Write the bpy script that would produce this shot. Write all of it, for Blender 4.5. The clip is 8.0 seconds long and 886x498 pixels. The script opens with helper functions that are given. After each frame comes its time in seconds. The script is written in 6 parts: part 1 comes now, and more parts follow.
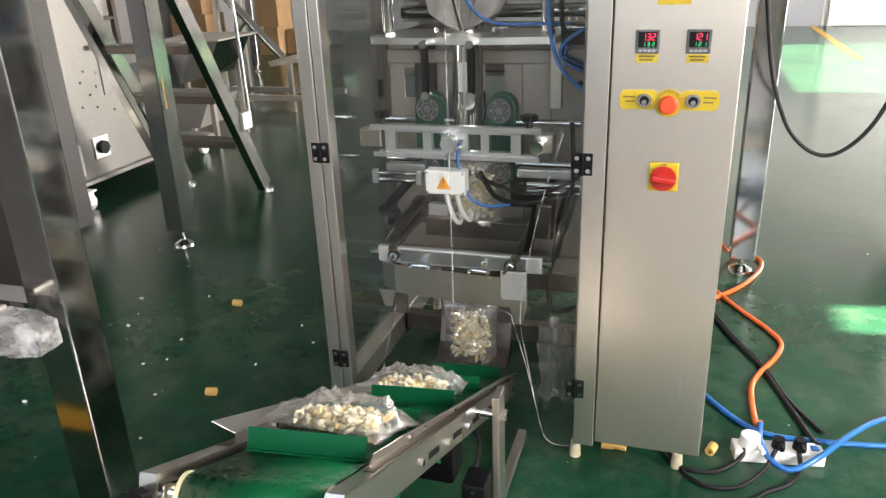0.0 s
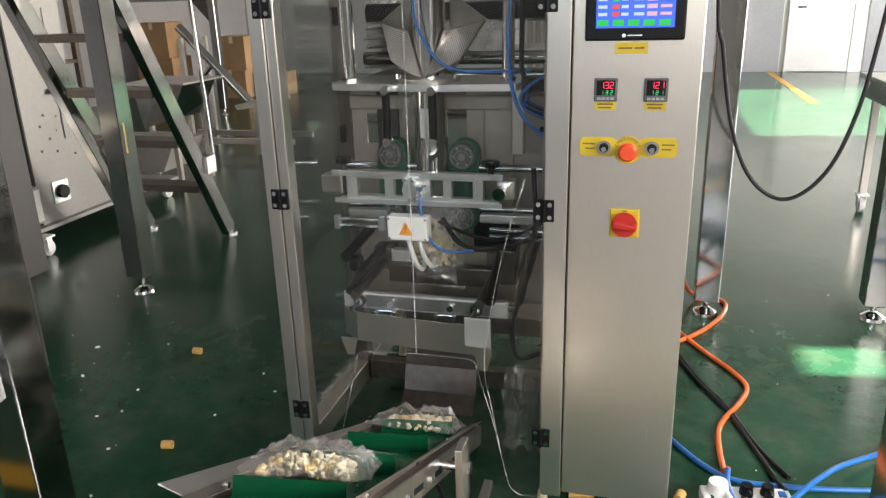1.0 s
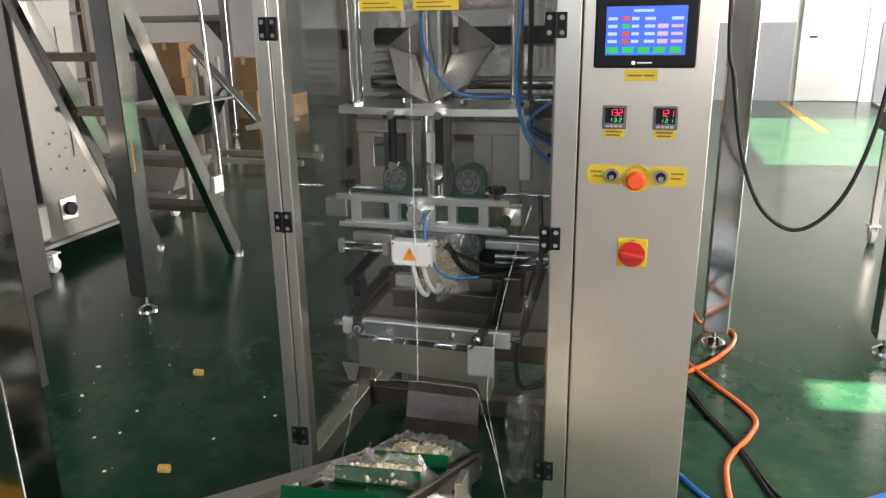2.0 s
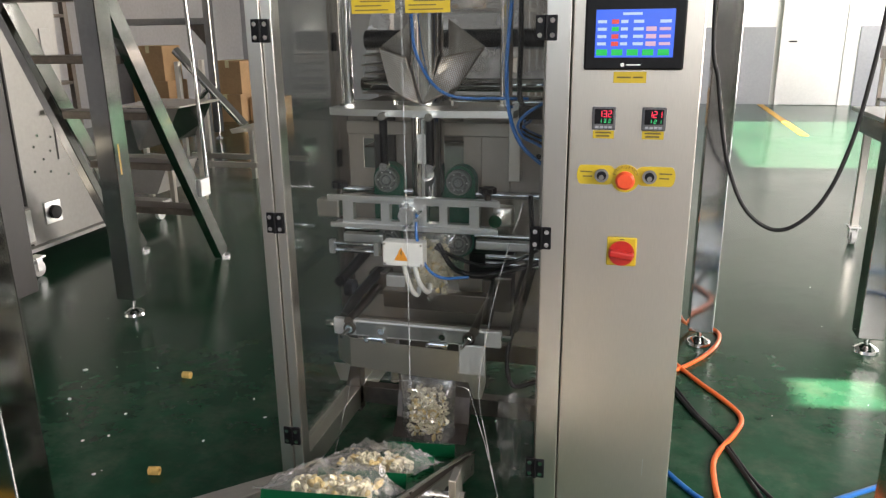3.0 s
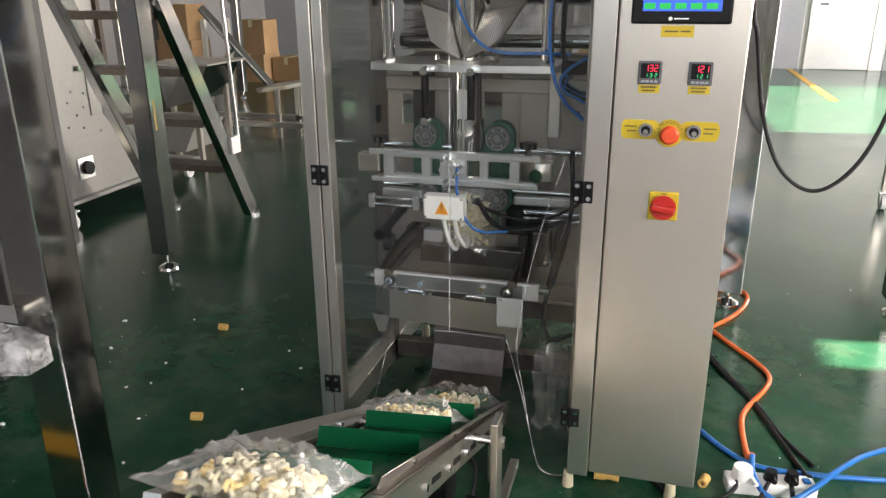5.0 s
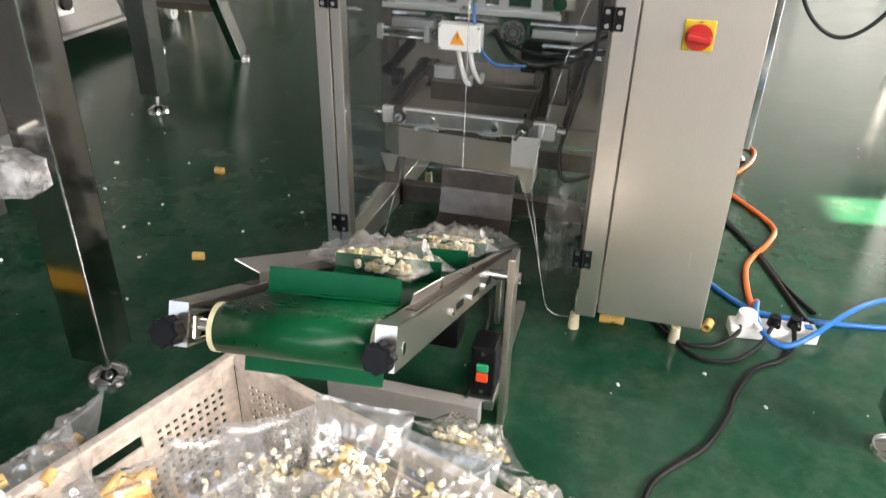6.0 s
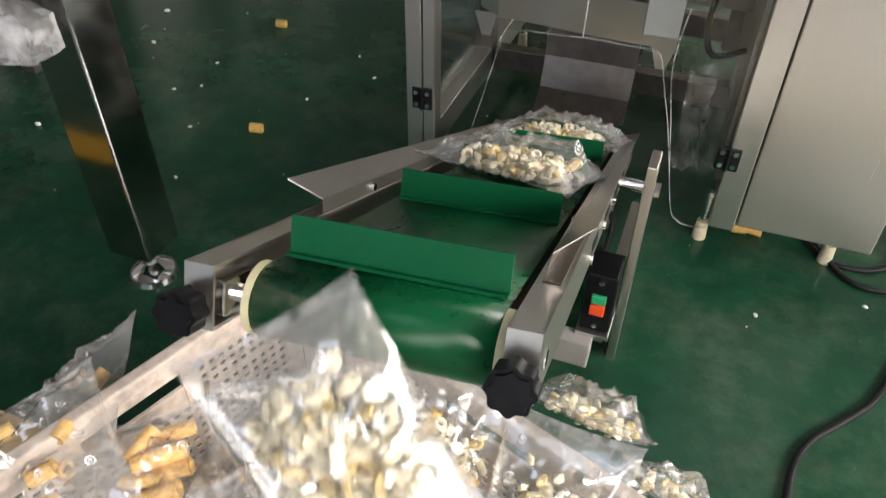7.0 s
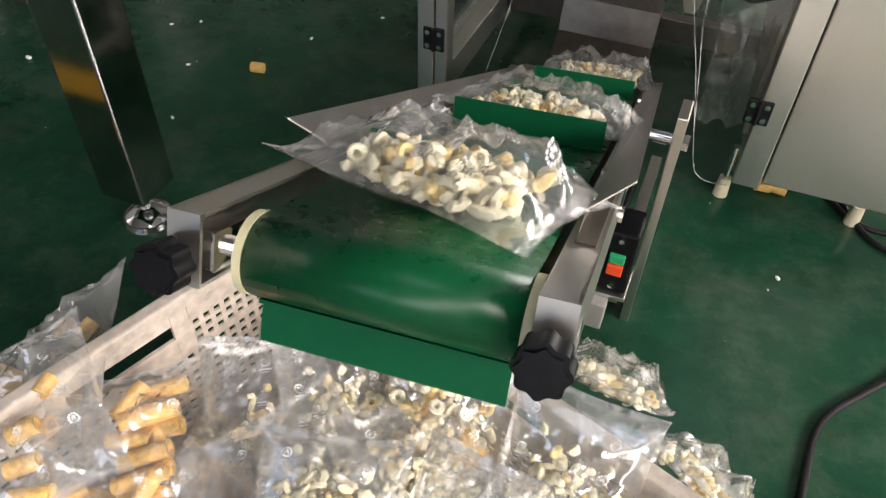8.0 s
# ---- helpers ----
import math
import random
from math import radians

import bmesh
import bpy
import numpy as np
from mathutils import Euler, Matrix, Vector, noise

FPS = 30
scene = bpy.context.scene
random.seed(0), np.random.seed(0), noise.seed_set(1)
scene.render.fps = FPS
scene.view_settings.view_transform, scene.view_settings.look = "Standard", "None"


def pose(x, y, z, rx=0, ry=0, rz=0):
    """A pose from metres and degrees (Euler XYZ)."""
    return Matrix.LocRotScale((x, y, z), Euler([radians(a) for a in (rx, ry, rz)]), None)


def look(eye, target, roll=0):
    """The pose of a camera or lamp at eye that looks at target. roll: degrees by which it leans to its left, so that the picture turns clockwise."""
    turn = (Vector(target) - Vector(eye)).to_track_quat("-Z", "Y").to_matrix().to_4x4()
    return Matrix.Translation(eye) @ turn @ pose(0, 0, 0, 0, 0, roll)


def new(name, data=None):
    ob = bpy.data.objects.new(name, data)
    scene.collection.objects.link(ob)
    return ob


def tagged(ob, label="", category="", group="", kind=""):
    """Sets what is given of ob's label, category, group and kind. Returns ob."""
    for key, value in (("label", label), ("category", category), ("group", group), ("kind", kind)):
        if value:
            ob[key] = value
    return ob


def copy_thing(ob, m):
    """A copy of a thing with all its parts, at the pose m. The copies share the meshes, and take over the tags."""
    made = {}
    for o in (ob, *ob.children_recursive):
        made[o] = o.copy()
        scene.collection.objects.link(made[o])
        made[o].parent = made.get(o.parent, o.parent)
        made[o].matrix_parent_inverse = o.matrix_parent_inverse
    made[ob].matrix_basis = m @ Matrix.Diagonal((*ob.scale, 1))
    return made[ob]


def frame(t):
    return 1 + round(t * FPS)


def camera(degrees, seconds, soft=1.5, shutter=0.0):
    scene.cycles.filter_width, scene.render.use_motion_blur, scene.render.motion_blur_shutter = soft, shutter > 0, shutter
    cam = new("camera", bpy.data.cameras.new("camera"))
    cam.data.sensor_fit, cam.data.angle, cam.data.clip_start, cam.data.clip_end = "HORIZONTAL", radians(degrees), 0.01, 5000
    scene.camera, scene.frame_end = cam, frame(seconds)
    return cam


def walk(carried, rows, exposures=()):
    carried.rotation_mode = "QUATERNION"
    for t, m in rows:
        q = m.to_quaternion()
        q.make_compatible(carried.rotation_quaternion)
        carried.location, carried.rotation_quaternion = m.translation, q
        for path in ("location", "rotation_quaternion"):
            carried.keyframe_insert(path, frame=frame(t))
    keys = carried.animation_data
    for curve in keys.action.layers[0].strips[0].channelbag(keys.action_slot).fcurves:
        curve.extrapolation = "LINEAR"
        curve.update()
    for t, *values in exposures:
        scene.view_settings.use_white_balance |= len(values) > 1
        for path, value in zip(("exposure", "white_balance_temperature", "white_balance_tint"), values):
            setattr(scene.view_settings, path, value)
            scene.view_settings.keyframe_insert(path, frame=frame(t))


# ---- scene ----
cam = camera(61.3, 8.0, soft=1.3, shutter=0.2)
PATH = [
    (0, (0.546, 0.268, 1.342), (-0.023, 2.037, 0.601), -2.2),
    (0.5, (0.551, 0.267, 1.335), (0.048, 2.08, 0.659), -1.0),
    (1, (0.557, 0.3, 1.347), (0.058, 2.128, 0.706), -1.7),
    (1.5, (0.561, 0.335, 1.347), (0.024, 2.164, 0.744), -1.0),
    (3, (0.545, 0.307, 1.343), (0.063, 2.161, 0.769), -0.7),
    (3.5, (0.539, 0.29, 1.345), (0.053, 2.139, 0.758), -0.6),
    (4, (0.529, 0.279, 1.337), (0.059, 2.128, 0.735), -0.8),
    (4.2, (0.524, 0.278, 1.335), (0.053, 2.126, 0.721), -0.8),
    (5.3, (0.489, 0.235, 1.314), (-0.05, 2.035, 0.63), -0.2),
    (5.5, (0.481, 0.224, 1.303), (-0.062, 2.005, 0.572), -0.3),
    (5.6, (0.472, 0.222, 1.298), (-0.044, 1.981, 0.498), -0.2),
    (6, (0.422, 0.264, 1.233), (-0.017, 1.947, 0.245), 1.4),
    (6.2, (0.39, 0.32, 1.22), (-0.012, 1.945, 0.126), 0.9),
    (6.3, (0.365, 0.38, 1.200), (-0.066, 1.983, 0.083), -0.6),
    (6.4, (0.345, 0.415, 1.200), (-0.128, 1.987, 0.063), -0.8),
    (6.5, (0.335, 0.442, 1.19), (-0.174, 2.002, 0.047), -1.8),
    (6.6, (0.312, 0.483, 1.171), (-0.231, 2.015, 0.006), -1.6),
    (6.8, (0.274, 0.535, 1.145), (-0.271, 2.015, -0.085), 0.4),
    (7, (0.256, 0.569, 1.116), (-0.273, 1.99, -0.189), 0.6),
    (7.3, (0.227, 0.592, 1.079), (-0.294, 1.935, -0.31), 1.2),
    (7.5, (0.226, 0.599, 1.08), (-0.304, 1.917, -0.328), 0.7),
    (7.6, (0.226, 0.601, 1.077), (-0.308, 1.919, -0.33), 0.8),
    (8, (0.224, 0.619, 1.068), (-0.276, 1.954, -0.334), 2.0),
]
walk(cam, [(t, look(eye, target, roll)) for t, eye, target, roll in PATH],
     exposures=[(0.0, 4.27), (0.5, 4.03), (1.5, 3.87), (4.0, 3.71), (5.5, 4.04), (6.3, 4.24), (7.0, 3.88), (8.0, 3.80)])

# ---- light ----
def make_world():
    w = bpy.data.worlds.new("sky")
    scene.world = w
    w.use_nodes = True
    nt = w.node_tree
    sky = nt.nodes.new("ShaderNodeTexSky")
    sky.sky_type, sky.sun_disc = "NISHITA", False
    sky.sun_elevation, sky.sun_rotation = radians(30), radians(83)
    nt.links.new(sky.outputs[0], nt.nodes["Background"].inputs[0])
    nt.nodes["Background"].inputs[1].default_value = 0.05


make_world()
sun = new("sun", bpy.data.lights.new("sun", "SUN"))
sun.data.energy, sun.data.angle, sun.data.color = 5.0, radians(0.5), (1.0, 0.89, 0.72)
SUN_DIR = Vector((-0.85, -0.10, -0.50)).normalized()
sun.matrix_world = Matrix.Translation((12, 8, 8)) @ SUN_DIR.to_track_quat("-Z", "Y").to_matrix().to_4x4()


def added_lamp(eye, target, w, h, watts, color=(1.0, 0.915, 0.865)):
    ob = new("added_light", bpy.data.lights.new("added_light", "AREA"))
    ob.data.shape, ob.data.size, ob.data.size_y, ob.data.energy, ob.data.color = "RECTANGLE", w, h, watts, color
    ob.matrix_world = look(eye, target)
    return ob


added_lamp((6.40, 10.3, 1.5), (0, 10.0, 1.0), 3.6, 2.7, 60)         # roller door in the east wall
added_lamp((4.15, -2.9, 3.35), (0, 0.5, 0.8), 4.0, 1.6, 14)          # high side windows, unseen, added for light from the right
added_lamp((-2.2, -5.9, 2.9), (0, 2, 0.6), 3.6, 1.5, 2)            # south windows, unseen, both lamps added to light the machine front
added_lamp((2.4, -5.9, 2.9), (0.4, 2, 0.6), 3.6, 1.5, 10)
added_lamp((1.2, -0.3, 4.72), (1.2, -0.29, 0.0), 2.6, 1.2, 1.2)      # roof light, unseen, added to light the crate from above
added_lamp((4.12, 1.4, 1.9), (0.9, 2.3, 0.0), 3.4, 1.3, 34)          # frosted side window, unseen, added to brighten the right floor


# ---- materials ----
def mat(name, color, rough=0.5, metal=0.0, var=0.15, scale=6.0, fine=60.0, bump=0.1, stretch=(1, 1, 1), rvar=0.1, coat=0.0, island=0.0, spec=0.5):
    m = bpy.data.materials.new(name)
    m.use_nodes = True
    nt = m.node_tree
    N, L = nt.nodes, nt.links
    b = N["Principled BSDF"]
    b.inputs["Metallic"].default_value = metal
    b.inputs["Coat Weight"].default_value = coat
    b.inputs["Specular IOR Level"].default_value = spec
    tc = N.new("ShaderNodeTexCoord")
    mp = N.new("ShaderNodeMapping")
    mp.inputs["Scale"].default_value = stretch
    L.new(tc.outputs["Object"], mp.inputs[0])
    n1 = N.new("ShaderNodeTexNoise")
    n1.inputs["Scale"].default_value, n1.inputs["Detail"].default_value = scale, 5
    n2 = N.new("ShaderNodeTexNoise")
    n2.inputs["Scale"].default_value, n2.inputs["Detail"].default_value = fine, 3
    L.new(mp.outputs[0], n1.inputs["Vector"])
    L.new(mp.outputs[0], n2.inputs["Vector"])
    mix = N.new("ShaderNodeMath")
    mix.operation = "MULTIPLY_ADD"
    L.new(n2.outputs["Fac"], mix.inputs[0])
    mix.inputs[1].default_value = 0.5
    half = N.new("ShaderNodeMath")
    half.operation = "MULTIPLY"
    L.new(n1.outputs["Fac"], half.inputs[0])
    half.inputs[1].default_value = 0.7
    L.new(half.outputs[0], mix.inputs[2])
    ramp = N.new("ShaderNodeValToRGB")
    lo = [max(0.0, c * (1 - var * 1.6)) for c in color]
    hi = [min(1.0, c * (1 + var)) for c in color]
    ramp.color_ramp.elements[0].position, ramp.color_ramp.elements[1].position = 0.38, 0.82
    ramp.color_ramp.elements[0].color, ramp.color_ramp.elements[1].color = (*lo, 1), (*hi, 1)
    L.new(mix.outputs[0], ramp.inputs[0])
    out = ramp.outputs[0]
    if island:
        geo = N.new("ShaderNodeNewGeometry")
        hsv = N.new("ShaderNodeHueSaturation")
        mr = N.new("ShaderNodeMapRange")
        mr.inputs["To Min"].default_value, mr.inputs["To Max"].default_value = 1 - island, 1 + island
        L.new(geo.outputs["Random Per Island"], mr.inputs["Value"])
        L.new(mr.outputs[0], hsv.inputs["Value"])
        L.new(out, hsv.inputs["Color"])
        out = hsv.outputs[0]
    L.new(out, b.inputs["Base Color"])
    rr = N.new("ShaderNodeMapRange")
    rr.inputs["To Min"].default_value, rr.inputs["To Max"].default_value = max(0.02, rough - rvar), min(1.0, rough + rvar)
    L.new(mix.outputs[0], rr.inputs["Value"])
    L.new(rr.outputs[0], b.inputs["Roughness"])
    if bump:
        bp = N.new("ShaderNodeBump")
        bp.inputs["Strength"].default_value, bp.inputs["Distance"].default_value = bump, 0.004
        L.new(mix.outputs[0], bp.inputs["Height"])
        L.new(bp.outputs[0], b.inputs["Normal"])
    return m


def clear_mat(name, tint, gloss_rough, gloss_ior, haze, haze_color, bump=0.0, bscale=8.0, boost=0.0):
    """Clear plastic sheet: light goes through, with a Fresnel gloss and a faint haze of scratches."""
    m = bpy.data.materials.new(name)
    m.use_nodes = True
    nt = m.node_tree
    N, L = nt.nodes, nt.links
    N.remove(N["Principled BSDF"])
    out = N["Material Output"]
    tr = N.new("ShaderNodeBsdfTransparent")
    tr.inputs[0].default_value = (*tint, 1)
    df = N.new("ShaderNodeBsdfDiffuse")
    df.inputs[0].default_value = (*haze_color, 1)
    gl = N.new("ShaderNodeBsdfGlossy")
    gl.inputs["Roughness"].default_value = gloss_rough
    lw = N.new("ShaderNodeLayerWeight")
    lw.inputs["Blend"].default_value = 0.5
    pw = N.new("ShaderNodeMath")
    pw.operation = "POWER"
    pw.inputs[1].default_value = 4.0
    L.new(lw.outputs["Facing"], pw.inputs[0])
    fr = N.new("ShaderNodeMath")
    fr.operation = "MULTIPLY_ADD"
    fr.inputs[1].default_value, fr.inputs[2].default_value = 0.8, ((gloss_ior - 1) / (gloss_ior + 1)) ** 2
    L.new(pw.outputs[0], fr.inputs[0])
    tc = N.new("ShaderNodeTexCoord")
    nz = N.new("ShaderNodeTexNoise")
    nz.inputs["Scale"].default_value, nz.inputs["Detail"].default_value = bscale, 4
    L.new(tc.outputs["Object"], nz.inputs["Vector"])
    mr = N.new("ShaderNodeMapRange")
    mr.inputs["From Min"].default_value, mr.inputs["From Max"].default_value = 0.42, 0.75
    mr.inputs["To Min"].default_value, mr.inputs["To Max"].default_value = haze * 0.3, haze * 1.8
    L.new(nz.outputs["Fac"], mr.inputs["Value"])
    m1, m2 = N.new("ShaderNodeMixShader"), N.new("ShaderNodeMixShader")
    L.new(mr.outputs[0], m1.inputs[0])
    L.new(tr.outputs[0], m1.inputs[1])
    L.new(df.outputs[0], m1.inputs[2])
    add = N.new("ShaderNodeMath")
    add.operation = "ADD"
    add.use_clamp = True
    add.inputs[1].default_value = boost
    L.new(fr.outputs[0], add.inputs[0])
    L.new(add.outputs[0], m2.inputs[0])
    L.new(m1.outputs[0], m2.inputs[1])
    L.new(gl.outputs[0], m2.inputs[2])
    L.new(m2.outputs[0], out.inputs[0])
    if bump:
        bp = N.new("ShaderNodeBump")
        bp.inputs["Strength"].default_value, bp.inputs["Distance"].default_value = bump, 0.01
        L.new(nz.outputs["Fac"], bp.inputs["Height"])
        L.new(bp.outputs[0], gl.inputs["Normal"])
        L.new(bp.outputs[0], lw.inputs["Normal"])
    return m


def glow_mat(name, color, strength):
    m = bpy.data.materials.new(name)
    m.use_nodes = True
    b = m.node_tree.nodes["Principled BSDF"]
    b.inputs["Base Color"].default_value = (*[c * 0.2 for c in color], 1)
    b.inputs["Roughness"].default_value = 0.25
    b.inputs["Emission Color"].default_value = (*color, 1)
    b.inputs["Emission Strength"].default_value = strength
    return m


def epoxy_mat():
    """Green epoxy floor: cloudy dust, worn patches and pale scuffs."""
    m = mat("green_epoxy", (0.012, 0.058, 0.030), 0.17, 0, 0.25, 1.3, 14.0, 0.05, rvar=0.12)
    N, L = m.node_tree.nodes, m.node_tree.links
    b = N["Principled BSDF"]
    base = b.inputs["Base Color"].links[0].from_socket
    tc = N.new("ShaderNodeTexCoord")

    def layer(scale, detail, rough, lo, hi, top, color, stretch, turn):
        nonlocal base
        mp = N.new("ShaderNodeMapping")
        mp.inputs["Scale"].default_value, mp.inputs["Rotation"].default_value = stretch, (0, 0, turn)
        L.new(tc.outputs["Object"], mp.inputs[0])
        nz = N.new("ShaderNodeTexNoise")
        nz.inputs["Scale"].default_value, nz.inputs["Detail"].default_value, nz.inputs["Roughness"].default_value = scale, detail, rough
        L.new(mp.outputs[0], nz.inputs["Vector"])
        mr = N.new("ShaderNodeMapRange")
        mr.inputs["From Min"].default_value, mr.inputs["From Max"].default_value, mr.inputs["To Max"].default_value = lo, hi, top
        L.new(nz.outputs["Fac"], mr.inputs["Value"])
        mx = N.new("ShaderNodeMix")
        mx.data_type = "RGBA"
        L.new(mr.outputs[0], mx.inputs["Factor"])
        L.new(base, mx.inputs["A"])
        mx.inputs["B"].default_value = (*color, 1)
        base = mx.outputs["Result"]

    layer(5.0, 12, 0.75, 0.46, 0.85, 0.36, (0.17, 0.17, 0.13), (1, 1, 1), 0.0)
    layer(46.0, 6, 0.7, 0.64, 0.80, 0.35, (0.17, 0.20, 0.16), (1, 2.4, 1), 0.7)
    layer(90.0, 3, 0.6, 0.70, 0.77, 0.75, (0.26, 0.28, 0.23), (1, 5, 1), -0.5)
    L.new(base, b.inputs["Base Color"])
    return m


M_FLOOR = epoxy_mat()
M_FLOOR.node_tree.nodes["Principled BSDF"].inputs["Specular IOR Level"].default_value = 0.36
M_WALK = mat("pale_grey_reflector", (0.20, 0.195, 0.18), 0.4, 0, 0.12, 2.0, 30, 0.05)
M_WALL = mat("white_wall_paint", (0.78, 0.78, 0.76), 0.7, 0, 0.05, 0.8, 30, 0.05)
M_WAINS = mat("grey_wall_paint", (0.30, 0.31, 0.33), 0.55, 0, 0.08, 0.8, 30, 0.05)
# Wall colour with the dimness of the deep hall painted in.
M_SHADEWALL = mat("shaded_wall_paint", (0.30, 0.30, 0.315), 0.8, 0, 0.1, 0.8, 20, 0.05)
M_SOUTH = mat("light_grey_wall_paint", (0.50, 0.50, 0.48), 0.7, 0, 0.08, 0.8, 30, 0.05)
M_CEIL = mat("ceiling_sheet", (0.20, 0.20, 0.195), 0.8, 0, 0.06, 0.7, 20, 0.03)
M_YELLOW_LINE = mat("yellow_floor_paint", (0.55, 0.30, 0.02), 0.4, 0, 0.2, 4, 40, 0.1)
M_STEEL = mat("brushed_steel", (0.66, 0.63, 0.58), 0.28, 0.97, 0.03, 2, 220, 0.0, stretch=(6, 6, 0.12), rvar=0.04)
M_PANEL = mat("brushed_steel_sheet", (0.645, 0.60, 0.53), 0.32, 0.97, 0.05, 1.2, 300, 0.0, stretch=(2, 2, 0.12), rvar=0.015)
M_WING = mat("satin_steel_plate", (0.50, 0.47, 0.43), 0.33, 0.95, 0.08, 6, 160, 0.01, stretch=(1, 0.2, 1), rvar=0.06)
M_SHOULDER = mat("dimpled_brown_steel", (0.44, 0.39, 0.34), 0.30, 1, 0.15, 12, 300, 0.15)
M_MIRROR = mat("polished_steel", (0.42, 0.42, 0.41), 0.09, 1, 0.10, 5, 40, 0.012, rvar=0.06)
# Dull steel; its low base colour also carries the machine's inner shade.
M_DULL = mat("dark_dull_steel", (0.19, 0.165, 0.145), 0.36, 1, 0.2, 4, 40, 0.04, rvar=0.1)
M_INNER = mat("brownish_steel_plate", (0.36, 0.325, 0.29), 0.45, 0.6, 0.12, 3, 60, 0.02, rvar=0.08)
M_PULLEY = mat("dark_anodised_pulley", (0.16, 0.165, 0.16), 0.4, 0.7, 0.15, 20, 90, 0.03)
M_DARKROD = mat("dark_oiled_steel", (0.13, 0.115, 0.10), 0.32, 1, 0.2, 12, 60, 0.05)
M_ALU = mat("machined_aluminium", (0.74, 0.74, 0.73), 0.32, 1, 0.06, 8, 80, 0.03)
M_DULLALU = mat("worn_grey_alloy", (0.30, 0.31, 0.30), 0.35, 0.9, 0.15, 20, 90, 0.05)
M_ALUPAINT = mat("satin_silver", (0.60, 0.60, 0.59), 0.40, 0.6, 0.06, 8, 80, 0.03)
M_CHROME = mat("chrome", (0.75, 0.75, 0.75), 0.08, 1, 0.03, 10, 80, 0.0, rvar=0.03)
M_BLACK = mat("black_plastic", (0.006, 0.006, 0.007), 0.38, 0, 0.3, 20, 120, 0.05, spec=0.18)
M_RUBBER = mat("black_cable_rubber", (0.011, 0.011, 0.012), 0.5, 0, 0.3, 20, 120, 0.05, spec=0.25)
M_BELT = mat("green_belt_pvc", (0.002, 0.064, 0.021), 0.27, 0, 0.12, 5, 90, 0.04, rvar=0.10, spec=0.26)
M_FLIGHT = mat("green_flight_pvc", (0.002, 0.082, 0.030), 0.42, 0, 0.08, 5, 90, 0.02, rvar=0.05, spec=0.15)
M_BELT_EDGE = mat("cream_roller_end", (0.62, 0.58, 0.36), 0.5, 0, 0.1, 10, 90, 0.05)
M_PBELT = mat("dark_green_timing_belt", (0.01, 0.085, 0.05), 0.5, 0, 0.2, 15, 90, 0.1)
M_CRATE = mat("worn_white_crate_plastic", (0.56, 0.485, 0.41), 0.45, 0, 0.30, 11, 60, 0.08, rvar=0.12)
M_CREAM = mat("cream_enamel", (0.34, 0.33, 0.31), 0.38, 0.1, 0.07, 2, 40, 0.03)
M_WHITE = mat("white_plastic", (0.78, 0.78, 0.76), 0.35, 0, 0.04, 12, 90, 0.03)
M_TUBE = mat("white_hose", (0.74, 0.74, 0.72), 0.4, 0, 0.05, 12, 90, 0.03)
M_LABEL = mat("yellow_label", (0.52, 0.38, 0.015), 0.4, 0, 0.06, 20, 120, 0.0)
M_LABEL_INK = mat("label_ink", (0.12, 0.09, 0.02), 0.5, 0, 0.1, 20, 120, 0.0)
M_RED = mat("red_plastic", (0.42, 0.015, 0.010), 0.32, 0, 0.08, 15, 90, 0.02)
M_ORED = mat("orange_red_button", (0.70, 0.075, 0.02), 0.35, 0, 0.08, 15, 90, 0.02)
M_GREENB = mat("green_button", (0.02, 0.30, 0.12), 0.35, 0, 0.08, 15, 90, 0.02)
M_WARN = mat("orange_warning_print", (0.85, 0.33, 0.02), 0.4, 0, 0.05, 15, 90, 0.0)
M_ORANGE = mat("orange_air_hose", (0.80, 0.155, 0.035), 0.32, 0, 0.08, 15, 90, 0.03)
M_BLUE = mat("blue_air_hose", (0.02, 0.14, 0.45), 0.28, 0, 0.1, 15, 90, 0.03)
M_FOOT = mat("cream_rubber_foot", (0.60, 0.54, 0.38), 0.5, 0, 0.1, 15, 90, 0.05)
M_DARK = mat("dark_coated_steel", (0.030, 0.027, 0.025), 0.5, 0.0, 0.12, 3, 40, 0.03)
M_GREYP = mat("dark_grey_plastic", (0.09, 0.09, 0.095), 0.4, 0, 0.1, 20, 120, 0.02)
M_CARTON = mat("brown_carton", (0.36, 0.23, 0.12), 0.8, 0, 0.15, 4, 60, 0.1)
M_SNACK = mat("pale_puffed_snack", (0.86, 0.77, 0.56), 0.7, 0, 0.22, 40, 220, 0.5, island=0.22)
M_SNACKY = mat("yellow_puffed_snack", (0.80, 0.62, 0.28), 0.65, 0, 0.2, 40, 220, 0.5, island=0.2)
M_FRIED = mat("golden_fried_tube", (0.70, 0.44, 0.14), 0.5, 0, 0.3, 30, 160, 0.5, island=0.3)
M_CRUMB = mat("yellow_snack_crumb", (0.66, 0.42, 0.12), 0.7, 0, 0.2, 40, 200, 0.4)
M_DOOR = clear_mat("clear_door_acrylic", (0.92, 0.93, 0.92), 0.03, 1.42, 0.003, (0.7, 0.72, 0.72), 0.004, 3)
M_FILM = clear_mat("clear_bag_film", (0.96, 0.96, 0.955), 0.08, 1.5, 0.13, (0.92, 0.92, 0.91), 0.22, 7, 0.13)
M_TUBEFILM = clear_mat("smooth_film_tube", (0.96, 0.96, 0.955), 0.2, 1.3, 0.05, (0.8, 0.8, 0.8), 0.3, 20, 0.0)
M_WEB = clear_mat("printed_film_web", (0.9, 0.9, 0.9), 0.12, 1.4, 0.42, (0.85, 0.85, 0.85), 0.5, 9, 0.06)
